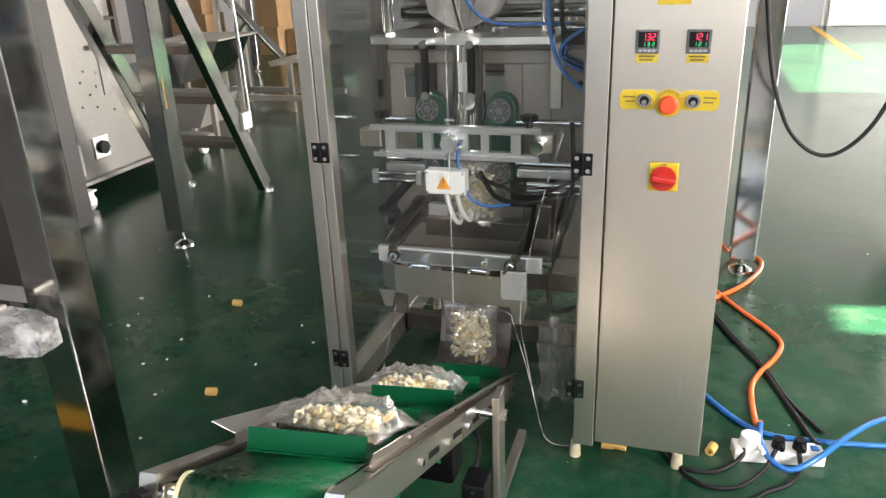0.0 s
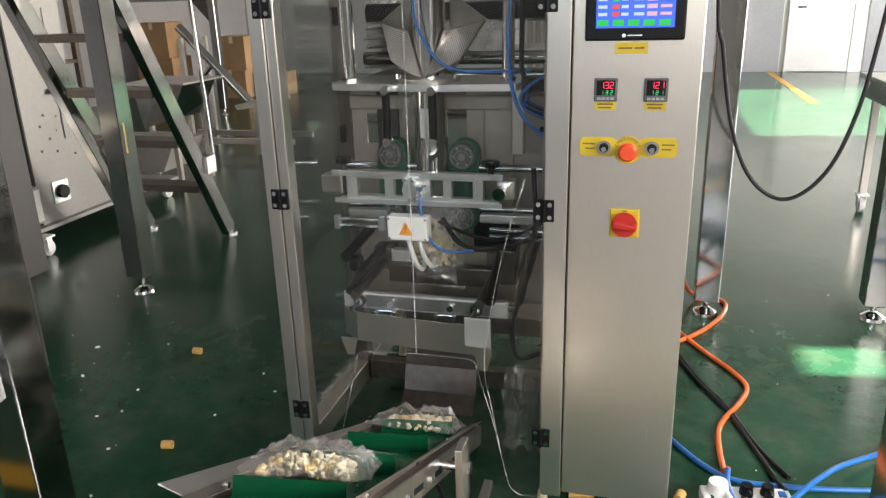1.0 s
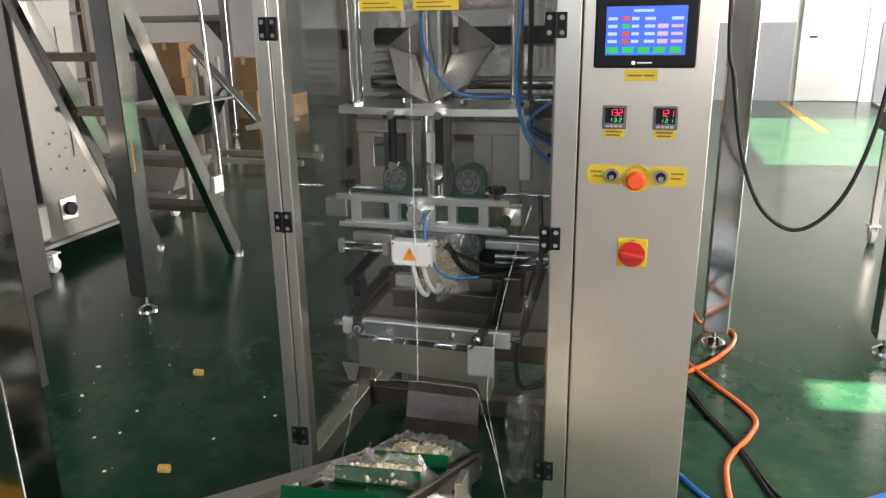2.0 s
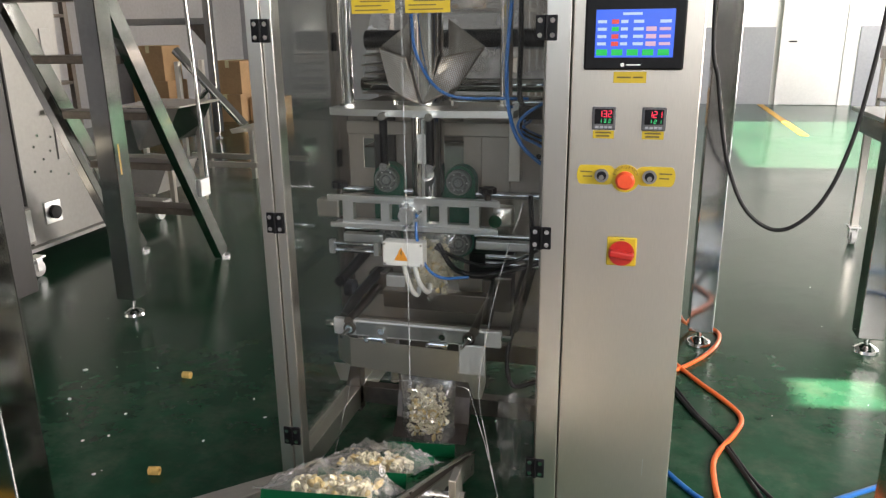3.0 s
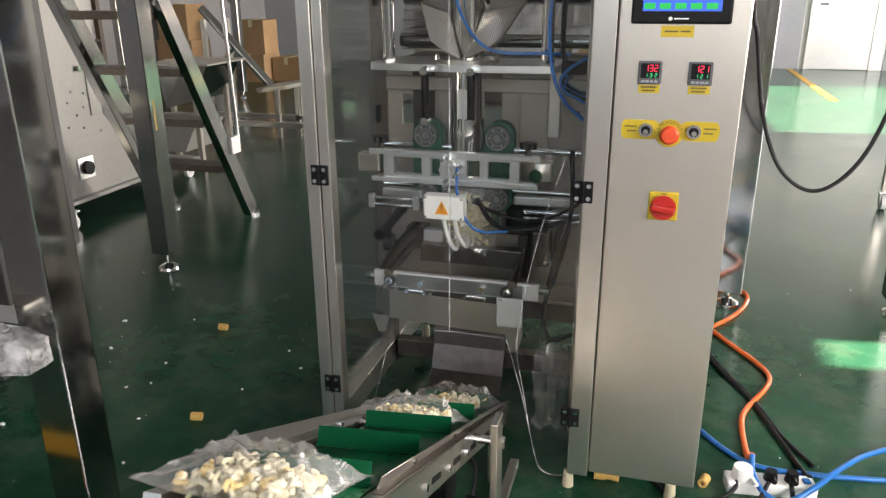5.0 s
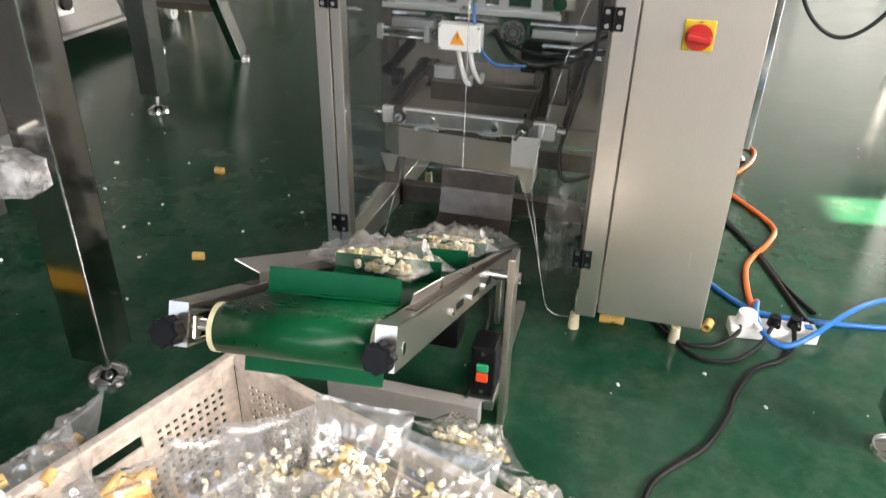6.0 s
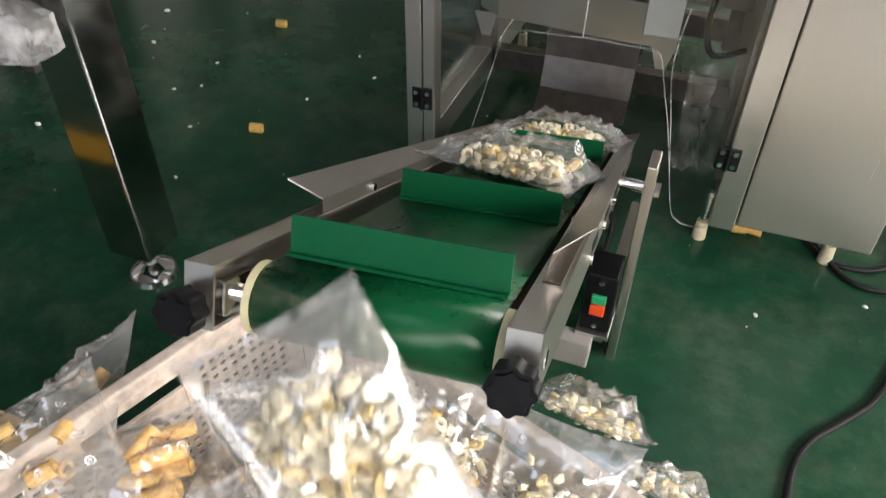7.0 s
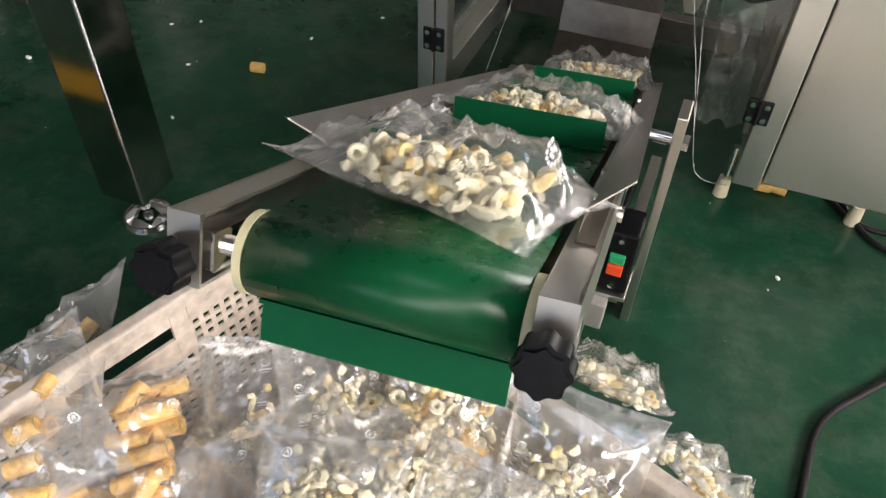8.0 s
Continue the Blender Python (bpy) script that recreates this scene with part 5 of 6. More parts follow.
for src, x, y, z, rx, ry, rz, lb in (
        (bag_tub, -0.262, -0.048, 0.232, 6, -8, 57, "clear film bag of golden fried tubes in the crate"),
        (bag_few, -0.372, -0.120, 0.282, 2, -10, 72, "glossy film bag of fried tubes over the crate rim"),
        (bag_few, -0.462, -0.030, 0.235, -2, -38, 50, "film bag of fried snacks hanging over the rim"),
        (bag_yel, -0.226, 0.092, 0.185, 34, 4, 51, "half empty clear film bag leaning in the crate"),
        (bag_ring, -0.140, 0.160, 0.225, 36, -4, 50, IN),
        (bag_stk, -0.030, 0.232, 0.262, 52, 4, 24, "clear film bag with fried sticks standing in the crate"),
        (bag_ring, 0.140, 0.238, 0.262, 44, -4, 12, IN),
        (bag_ring, -0.078, 0.062, 0.226, 14, -6, 78, IN),
        (bag_mix2, 0.022, 0.140, 0.226, 20, 6, 64, IN),
        (bag_yel, 0.105, 0.100, 0.240, 22, 8, 20, IN),
        (bag_ring, 0.250, 0.130, 0.218, 26, 8, 40, IN),
        (bag_stk, 0.280, 0.000, 0.200, 10, 8, 75, IN),
        (bag_yel, -0.120, -0.060, 0.196, 8, -6, 100, IN),
        (bag_ring, 0.040, -0.040, 0.202, 8, 4, 15, IN),
        (bag_mix2, 0.180, -0.100, 0.200, 6, 4, 85, IN),
        (bag_tub, -0.250, -0.200, 0.196, 4, 4, 30, IN),
        (bag_ring, -0.060, -0.195, 0.196, 4, 4, 70, IN),
        (bag_stk, 0.300, -0.190, 0.196, 4, 4, 80, IN),
        (bag_mix2, 0.120, -0.215, 0.195, 4, 0, 95, IN)):
    lay(src, x, y, z, rx, ry, rz, lb)
# middle fill
for i, (x, y, r) in enumerate(((-0.20, -0.14, 15), (0.06, -0.06, 30), (0.22, -0.08, 100), (-0.06, 0.12, 10), (0.10, 0.14, 60), (0.26, 0.12, 5))):
    lay((bag_mix, bag_stk, bag_yel, bag_mix2)[i % 4], x, y, 0.128 + 0.005 * (i % 3), 5, -4, r, "clear film bag of snacks in the full crate")
for ob, x, y, r in ((bag_yel, -0.12, -0.20, 80), (bag_stk, 0.08, -0.18, 30), (bag_tub, 0.30, 0.19, 75), (bag_few, -0.32, 0.10, 75), (bag_ring, 0.12, 0.02, 20)):
    ob.matrix_world = CRATE @ pose(x, y, 0.012, 0, 0, r)
lay(bag_ring, 0.100, 0.398, 0.250, -52, 0, 10, "clear film bag of snacks leaning on the outside of the crate")
lay(bag_yel, 0.250, 0.385, 0.190, -58, 6, -14, "clear film bag of snacks leaning on the outside of the crate")
lay(bag_yel, 0.120, 0.40, 0.004, 0, 0, 15, "clear film bag of snacks on the floor beside the crate")
lay(bag_yel, 0.320, 0.40, 0.004, 0, 0, 80, "clear film bag of snacks on the floor beside the crate")


# ---- legs, stair, machines round about ----
def steel_leg(x, y, half, z0, z1, label, mt=None, group="platform legs"):
    lg = thing("platform_leg", (x, y, 0), label, "support leg", group)
    part("square_tube", box(B(), x - half, x + half, y - half, y + half, z0, z1, 0.004), mt or M_MIRROR, lg, "polished square steel tube")
    ft = part("levelling_foot", rod(B(), (x, y, 0.0), (x, y, 0.012), half * 1.05, 32, half * 0.98), M_CHROME, lg, "round chrome levelling foot", True)
    part("foot_cone", rod(B(), (x, y, 0.012), (x, y, 0.032), half * 0.9, 32, half * 0.35), M_CHROME, ft, smooth=True)
    part("foot_stem", rod(B(), (x, y, 0.032), (x, y, z0 + 0.01), half * 0.22, 14), M_CHROME, ft, smooth=True)
    return lg


near_leg = steel_leg(-0.757, 1.478, 0.050, 0.085, 2.6, "polished square steel leg on a round foot, near the crate")
steel_leg(1.115, 1.765, 0.050, 0.085, 2.6, "polished square steel leg on a round foot beside the floor cable")
left_leg = steel_leg(-1.790, 3.250, 0.050, 0.09, 2.6, "stained square steel leg beside the stair")
steel_leg(0.863, 3.494, 0.050, 0.07, 2.6, "polished square steel leg behind the control cabinet")
steel_leg(1.540, 3.568, 0.050, 0.07, 2.6, "polished square steel leg beside the worktable")
part("brace", box(B(), -0.022, 0.022, -0.022, 0.022, 0, 2.3, 0.003, pose(-1.82, 3.27, 0.36, -3, -27, 0)), M_MIRROR, left_leg, "diagonal steel brace")
part("rust_streak", box(B(), -1.7398, -1.7392, 3.226, 3.236, 0.70, 0.84), M_CRUMB, left_leg, "yellow adhesive streak")


def build_arm():
    ar = thing("wrapped_arm", (-0.86, 1.35, 0), "steel arm end wrapped in crumpled clear plastic", "wrapped bar")
    part("bar", box(B(), -1.60, -0.82, 1.33, 1.39, 0.60, 0.66, 0.004), M_STEEL, ar)
    part("bar_post", box(B(), -1.60, -1.54, 1.33, 1.39, 0.0, 0.60, 0.004), M_STEEL, ar)
    bm = B()
    rings = []
    for i in range(18):
        f = i / 17
        rr = 0.050 * (1 - 0.25 * max(0, f - 0.85) / 0.15)
        rings.append([bm.verts.new((-1.01 + 0.32 * f, 1.36 + rr * max(-0.8, min(0.8, 1.2 * math.cos(a))) + 0.006 * noise.noise(Vector((9 * f, a * 2, 0))), 0.63 + rr * max(-0.8, min(0.8, 1.2 * math.sin(a))) - 0.02 + 0.010 * noise.noise(Vector((9 * f, a * 2, 5))))) for a in [2 * math.pi * k / 20 for k in range(20)]])
    for a, b in zip(rings, rings[1:]):
        for k in range(20):
            bm.faces.new((a[k], a[(k + 1) % 20], b[(k + 1) % 20], b[k]))
    bm.faces.new(rings[-1])
    bm.faces.new(rings[0][::-1])
    part("plastic_wrap", bm, M_SHRINK, ar, "crumpled clear plastic wrap", True)


build_arm()


def build_bin():
    bn = thing("steel_hopper", (-1.75, 2.1, 0), "dark polished steel hopper on legs", "hopper")
    part("hopper_body", box(B(), -2.25, -1.458, 2.0, 2.06, 0.36, 1.75, 0.004), M_DARK, bn, "dark coated front sheet")
    part("hopper_body", box(B(), -2.25, -1.60, 2.06, 2.5, 0.40, 1.7, 0.004), M_DARK, bn)
    part("lower_beam", box(B(), -2.2, -1.42, 2.10, 2.16, 0.24, 0.34, 0.003), M_CREAM, bn, "pale steel beam")
    for x in (-2.2, -1.70):
        for y in (2.13, 2.45):
            part("leg", box(B(), x - 0.025, x + 0.025, y - 0.025, y + 0.025, 0.0, 0.40), M_DARK, bn)


build_bin()


def build_stair():
    st = thing("steel_stair", (-2.13, 4.2, 0), "steep polished steel stair with open treads", "stair")
    tilt = math.degrees(math.atan2(0.615, 1.18))
    for x in (-1.865, -2.43):
        sg = part("stringer", box(B(), -0.025, 0.025, -0.045, 0.045, 0.03, 2.55, 0.003, pose(x, 4.21, 0.0, tilt, 0, 0)), M_MIRROR, st, "sloping steel stringer")
        ft = part("levelling_foot", rod(B(), (x, 4.215, 0), (x, 4.215, 0.012), 0.045, 24), M_CHROME, sg, smooth=True)
        part("foot_stem", rod(B(), (x, 4.215, 0.012), (x, 4.21, 0.06), 0.012, 10), M_CHROME, ft)
    for z in (0.33, 0.62, 0.91, 1.20, 1.49):
        y = 4.21 - 0.521 * z
        part("tread", box(B(), -2.405, -1.89, y - 0.06, y + 0.08, z - 0.02, z + 0.02, 0.003), M_DULL, st, "dark steel tread")
    for x in (-1.835,):
        hr = part("handrail", hose(B(), [(x, 4.08, 0.44), (x, 4.07, 0.80), (x, 4.04, 1.45), (x, 4.00, 2.3)], 0.0105, 12), M_CHROME, st, "thin tubular handrail post", True)
        part("rail_bracket", box(B(), x - 0.02, x + 0.012, 3.99, 4.085, 0.42, 0.52, 0.004), M_ALU, hr)


build_stair()


def caster(parent, x, y, r=0.045):
    c = part("caster", rod(B(), (x - 0.014, y, r), (x + 0.014, y, r), r, 24), M_WHITE, parent, "white caster wheel", True)
    part("caster_fork", box(box(B(), x - 0.024, x - 0.018, y - 0.02, y + 0.02, r - 0.01, 2 * r + 0.02), x + 0.018, x + 0.024, y - 0.02, y + 0.02, r - 0.01, 2 * r + 0.02), M_ALU, c)
    part("caster_plate", box(B(), x - 0.035, x + 0.035, y - 0.035, y + 0.035, 2 * r + 0.018, 2 * r + 0.028), M_ALU, c)


def build_cream_machine():
    cm = thing("feeder_machine", (-3.2, 4.2, 0), "cream enamelled feeder machine on white casters", "machine")
    bm = prism(B(), [(3.75, 0.14), (4.41, 0.14), (4.38, 0.32), (4.14, 0.60), (4.19, 1.6), (3.75, 1.6)], "x", -3.7, -2.80)
    part("side_panel", bm, M_CREAM, cm, "cream sheet metal body")
    part("front_box", box(B(), -3.55, -2.78, 3.52, 3.748, 0.16, 0.375, 0.004), M_CREAM, cm)
    part("paper_sheet", box(B(), -2.779, -2.777, 3.57, 3.74, 0.175, 0.36), M_WHITE, cm, "white torn paper")
    part("front_panel", box(B(), -3.7, -2.797, 3.735, 3.749, 0.38, 1.7, 0.003), M_DARK, cm)
    part("bottom_flange", box(B(), -3.7, -2.76, 3.5, 5.05, 0.115, 0.138, 0.002), M_CREAM, cm)
    kb = part("knob_plate", box(B(), -2.799, -2.79, 3.86, 3.99, 0.24, 0.37, 0.003), M_ALU, cm)
    part("knob", rod(B(), (-2.79, 3.925, 0.305), (-2.765, 3.925, 0.305), 0.042, 8), M_BLACK, kb, "black rotary knob")
    part("access_panel", box(B(), -2.799, -2.792, 4.04, 4.125, 0.60, 1.35, 0.002), M_CREAM, cm)
    part("door_latch", box(B(), -2.793, -2.77, 3.97, 4.03, 0.87, 0.90, 0.002), M_CHROME, cm)
    part("hand_wheel", rod(B(), (-2.74, 3.48, 0.36), (-2.70, 3.46, 0.36), 0.06, 20), M_DULL, cm, "dull steel hand wheel", True)
    for dy, dz in ((3.86, 0.70), (3.92, 0.62), (3.98, 0.66), (3.90, 0.76), (4.0, 0.74), (3.84, 0.56), (3.96, 0.54), (4.10, 0.50)):
        part("rivet", rod(B(), (-2.80, dy, dz), (-2.794, dy, dz), 0.008, 10), M_CHROME, cm, smooth=True)
    for x, y in ((-2.70, 3.64), (-3.6, 3.64), (-2.80, 4.95), (-3.6, 4.95)):
        caster(cm, x, y)


build_cream_machine()


def build_far_left():
    # hopper bin and rollers behind the stair
    hp = thing("hopper_bin", (-2.95, 5.4, 0), "grey steel hopper bin with a trough under it", "hopper bin")
    part("bin_rim", box(B(), -3.20, -2.68, 5.15, 5.70, 0.785, 0.80, 0.003), M_STEEL, hp)
    part("bin_body", prism(B(), [(-3.16, 0.784), (-2.72, 0.784), (-2.87, 0.52), (-3.10, 0.46)], "y", 5.20, 5.65), M_MIRROR, hp)
    part("trough", prism(B(), [(-3.30, 0.37), (-2.86, 0.35), (-2.97, 0.13), (-3.25, 0.13)], "y", 5.18, 5.60), M_CREAM, hp, "pale steel trough")
    for x in (-2.84, -3.34):
        for y in (5.20, 5.62):
            part("leg", box(B(), x - 0.018, x + 0.018, y - 0.018, y + 0.018, 0.0, 0.784), M_STEEL, hp)
    part("leg_rail", box(B(), -3.32, -2.86, 5.19, 5.21, 0.40, 0.43), M_STEEL, hp)
    for i, (x, y, z, w, d, h) in enumerate(((-5.35, 10.6, 0, 0.5, 0.5, 0.40), (-5.30, 10.6, 0.40, 0.42, 0.42, 0.48), (-6.45, 10.4, 0, 0.6, 0.5, 0.60), (-6.45, 10.4, 0.60, 0.5, 0.45, 0.50), (-4.85, 10.8, 0, 0.45, 0.5, 0.34))):
        cb = thing("carton", (x, y, z), "brown cardboard carton stacked on the floor", "carton", "stacked cartons")
        part("carton_body", box(B(), x - w / 2, x + w / 2, y - d / 2, y + d / 2, z, z + h, 0.006), M_CARTON, cb)
        part("tape", box(B(), x - 0.03, x + 0.03, y - d / 2 - 0.002, y + d / 2 + 0.002, z + h - 0.1, z + h + 0.002), M_BELT_EDGE, cb, "packing tape")
    for i, (x, y) in enumerate(((-1.0, 7.4), (-5.2, 6.2), (0.0, 9.2))):
        rk = thing("storage_rack", (x, y, 0), "steel rack with dim equipment on its shelves", "rack", "storage racks")
        for dx in (-0.55, 0.55):
            for dy in (-0.25, 0.25):
                part("upright", box(B(), x + dx - 0.025, x + dx + 0.025, y + dy - 0.025, y + dy + 0.025, 0, 1.9), M_DULL, rk)
        for z in (0.25, 0.85, 1.45):
            part("shelf", box(B(), x - 0.57, x + 0.57, y - 0.28, y + 0.28, z, z + 0.03, 0.003), M_DULL, rk)
            part("stored_unit", box(B(), x - 0.42, x + (0.1 if z > 1 else 0.4), y - 0.2, y + 0.2, z + 0.03, z + 0.38, 0.01), (M_DULL, M_CREAM, M_CARTON)[int(z * 2 + i) % 3], rk)


build_far_left()
far_leg = steel_leg(-4.57, 8.80, 0.045, 0.08, 2.6, "square steel leg of a platform at the back")
steel_leg(-6.30, 8.80, 0.045, 0.08, 2.6, "square steel leg of a platform at the back")
part("cross_beam", box(B(), -6.255, -4.615, 8.77, 8.83, 1.38, 1.46, 0.004), M_MIRROR, far_leg, "steel cross beam")
part("gusset", prism(B(), [(-4.615, 1.38), (-4.615, 1.12), (-4.85, 1.38)], "y", 8.785, 8.805), M_DULL, far_leg)


def build_chute_frame():
    cf = thing("sloping_chute", (-3.2, 6.6, 0), "sloping tubular steel chute on a low rail frame", "chute frame")
    part("slope_tube", rod(B(), (-3.62, 6.6, 1.15), (-2.97, 6.6, 0.47), 0.040, 16), M_CHROME, cf, "sloping steel tube", True)
    part("slope_tube", rod(B(), (-3.45, 6.8, 0.78), (-3.80, 6.8, 0.45), 0.022, 14), M_CHROME, cf, "sloping steel tube", True)
    part("chute_lip", prism(B(), [(-2.99, 0.47), (-2.70, 0.50), (-2.68, 0.47), (-2.97, 0.43)], "y", 6.35, 6.85), M_STEEL, cf)
    for x, z in ((-3.55, 1.05), (-2.86, 0.45)):
        for y in (6.50, 6.90):
            part("leg", box(B(), x - 0.02, x + 0.02, y - 0.02, y + 0.02, 0.0, z), M_STEEL, cf)
    part("base_rail", box(B(), -3.75, -2.50, 6.88, 6.92, 0.10, 0.15, 0.003), M_STEEL, cf)
    part("base_rail", box(B(), -3.75, -2.50, 6.46, 6.50, 0.10, 0.15, 0.003), M_STEEL, cf)


build_chute_frame()


def build_table():
    TX, TY = 1.89, 4.57
    tb = thing("worktable", (2.35, 4.95, 0), "stainless worktable on casters with a white top", "worktable")
    part("tabletop", box(B(), TX - 0.08, TX + 1.06, TY - 0.11, TY + 0.84, 0.815, 0.84, 0.004), M_WHITE, tb)
    part("apron", box(B(), TX - 0.05, TX + 1.02, TY - 0.06, TY + 0.79, 0.70, 0.814, 0.003), M_MIRROR, tb)
    for x in (TX, TX + 0.96):
        for y in (TY, TY + 0.72):
            lg = part("table_leg", box(B(), x - 0.02, x + 0.02, y - 0.02, y + 0.02, 0.118, 0.70, 0.002), M_STEEL, tb)
            caster(tb, x, y, 0.045)
    part("lower_rail", box(B(), TX + 0.02, TX + 0.94, TY - 0.01, TY + 0.01, 0.22, 0.25), M_STEEL, tb)
    rk = thing("sink_stand", (4.4, 12.6, 0), "dark steel sink stand against the end wall", "sink stand")
    part("stand_top", box(B(), 3.95, 4.9, 12.3, 12.9, 0.8, 0.98, 0.01), M_DULL, rk)
    for x in (4.0, 4.85):
        for y in (12.35, 12.85):
            part("leg", box(B(), x - 0.025, x + 0.025, y - 0.025, y + 0.025, 0, 0.8), M_DULL, rk)
    part("lower_shelf", box(B(), 4.0, 4.85, 12.35, 12.85, 0.2, 0.23), M_DULL, rk)


build_table()


# ---- hoses, cables and small things on the floor ----
def floor_hose(name, pts, r, mt, label, category):
    ob = part(name, hose(B(), pts, r, 10, 10), mt, None, smooth=True)
    return tagged(ob, label, category, "floor hoses")


z = 0.009
floor_hose("air_hose", [(0.70, 3.38, z), (0.744, 3.263, z), (0.839, 3.084, z), (0.925, 2.94, z), (0.962, 2.832, z), (0.93, 2.72, z), (0.870, 2.60, z), (0.843, 2.512, z), (0.838, 2.40, z), (0.840, 2.29, 0.02), (0.842, 2.235, 0.06)], 0.009, M_ORANGE, "bright orange air hose looping over the floor", "hose")
floor_hose("air_hose", [(0.66, 3.10, z), (0.742, 3.164, z), (0.85, 3.30, z), (0.93, 3.46, z), (0.955, 3.60, z), (0.90, 3.68, z), (0.80, 3.62, 0.05), (0.74, 3.5, 0.25), (0.71, 3.35, 0.5), (0.69, 3.1, 0.62)], 0.009, M_ORANGE, "orange air hose rising behind the cabinet", "hose")
floor_hose("power_cable", [(0.66, 3.2, 0.007), (0.73, 3.034, 0.007), (0.80, 2.84, 0.007), (0.879, 2.663, 0.007), (0.94, 2.45, 0.007), (0.985, 2.27, 0.012), (0.99, 2.20, 0.04)], 0.007, M_RUBBER, "black power cable on the floor", "cable")
floor_hose("power_cable", [(0.66, 3.24, 0.007), (0.745, 3.034, 0.007), (0.812, 2.84, 0.007), (0.89, 2.663, 0.007), (0.95, 2.46, 0.007), (1.02, 2.31, 0.007)], 0.006, M_RUBBER, "black power cable on the floor", "cable")
floor_hose("blue_hose", [(0.66, 2.52, 0.008), (0.696, 2.442, 0.008), (0.783, 2.322, 0.008), (0.87, 2.262, 0.008), (1.003, 2.262, 0.008), (1.179, 2.284, 0.008), (1.6, 2.36, 0.008), (2.2, 2.3, 0.008)], 0.008, M_BLUE, "blue air hose along the floor", "hose")
floor_hose("blue_hose", [(0.842, 2.235, 0.06), (0.838, 2.17, 0.05), (0.86, 2.105, 0.035), (0.91, 2.08, 0.03), (0.985, 2.13, 0.05), (1.085, 2.26, 0.05), (1.209, 2.40, 0.03), (1.5, 2.6, 0.008), (2.1, 2.8, 0.008)], 0.008, M_BLUE, "blue air hose curving over the power strip", "hose")
floor_hose("power_cable", [(0.56, 2.22, 0.006), (0.594, 2.12, 0.006), (0.67, 2.0, 0.006), (0.769, 2.0, 0.006), (0.84, 2.07, 0.02), (0.875, 2.13, 0.05)], 0.006, M_RUBBER, "black plug cable from under the cabinet", "cable")
floor_hose("power_cable", [(0.53, 2.22, 0.006), (0.58, 2.11, 0.006), (0.64, 2.05, 0.006), (0.72, 2.055, 0.006), (0.785, 2.11, 0.02), (0.80, 2.145, 0.05)], 0.006, M_RUBBER, "black plug cable from under the cabinet", "cable")
floor_hose("power_cable", [(0.935, 2.16, 0.05), (0.935, 2.10, 0.015), (0.900, 2.045, 0.006), (0.826, 1.98, 0.006), (0.775, 1.87, 0.006), (0.748, 1.77, 0.006), (0.70, 1.66, 0.006), (0.645, 1.59, 0.006), (0.595, 1.53, 0.006), (0.568, 1.47, 0.006), (0.556, 1.38, 0.006), (0.545, 1.25, 0.006), (0.52, 1.05, 0.006)], 0.0065, M_RUBBER, "long black power cable winding over the floor", "cable")
floor_hose("hanging_cable", [(0.755, 3.0, 4.6), (0.760, 3.0, 2.4), (0.769, 3.0, 1.374), (0.800, 3.0, 1.15), (0.840, 3.0, 0.93), (0.894, 3.0, 0.775), (0.955, 3.0, 0.69), (1.030, 3.0, 0.652), (1.100, 3.0, 0.680), (1.167, 3.0, 0.765), (1.215, 3.0, 0.90), (1.250, 3.0, 1.10), (1.28, 3.0, 1.5), (1.30, 3.0, 2.4), (1.31, 3.0, 4.6)], 0.007, M_RUBBER, "black cable hanging in a loop", "cable")


def build_strip():
    ps = thing("power_strip", None, "white power strip on the floor with three plugs", "power strip", m=pose(0.885, 2.165, 0, 0, 0, 8))
    body = part("strip_body", box(B(), -0.118, 0.118, -0.030, 0.030, 0.0, 0.038, 0.005), M_WHITE, ps)
    for x in (0.0, 0.055):
        pl = part("plug", rod(B(), (x, 0, 0.038), (x, 0, 0.066), 0.019, 16, 0.015), M_BLACK, ps, "black plug", True)
        part("plug_tail", rod(B(), (x, -0.004, 0.055), (x, -0.035, 0.052), 0.007, 10), M_BLACK, pl)
    pl = part("plug", rod(B(), (-0.075, 0, 0.038), (-0.075, 0, 0.072), 0.030, 20, 0.025), M_WHITE, ps, "white round plug", True)
    part("plug_tail", rod(B(), (-0.06, -0.01, 0.055), (-0.05, -0.05, 0.05), 0.007, 10), M_WHITE, pl)
    part("strip_switch", box(B(), 0.085, 0.105, -0.010, 0.012, 0.037, 0.042, 0.002), M_BLUE, body)


build_strip()


def floor_snack(x, y, rz, size, mt, label, tube=False):
    bm = B()
    if tube:
        hollow_tube(bm, pose(x, y, size * 0.40, 0, 90, rz), size * 0.40, size)
    else:
        res = bmesh.ops.create_icosphere(bm, subdivisions=2, radius=size * 0.5)
        rg = random.Random(int(x * 1000))
        for v in res["verts"]:
            v.co = pose(x, y, size * 0.30, 0, 0, rz) @ Vector((v.co.x * 1.3, v.co.y * 0.8, v.co.z * 0.62)) + Vector((rg.uniform(-1, 1), rg.uniform(-1, 1), 0)) * size * 0.04
    return tagged(part("dropped_snack", bm, mt, None, smooth=True), label, "snack crumb", "dropped snacks")


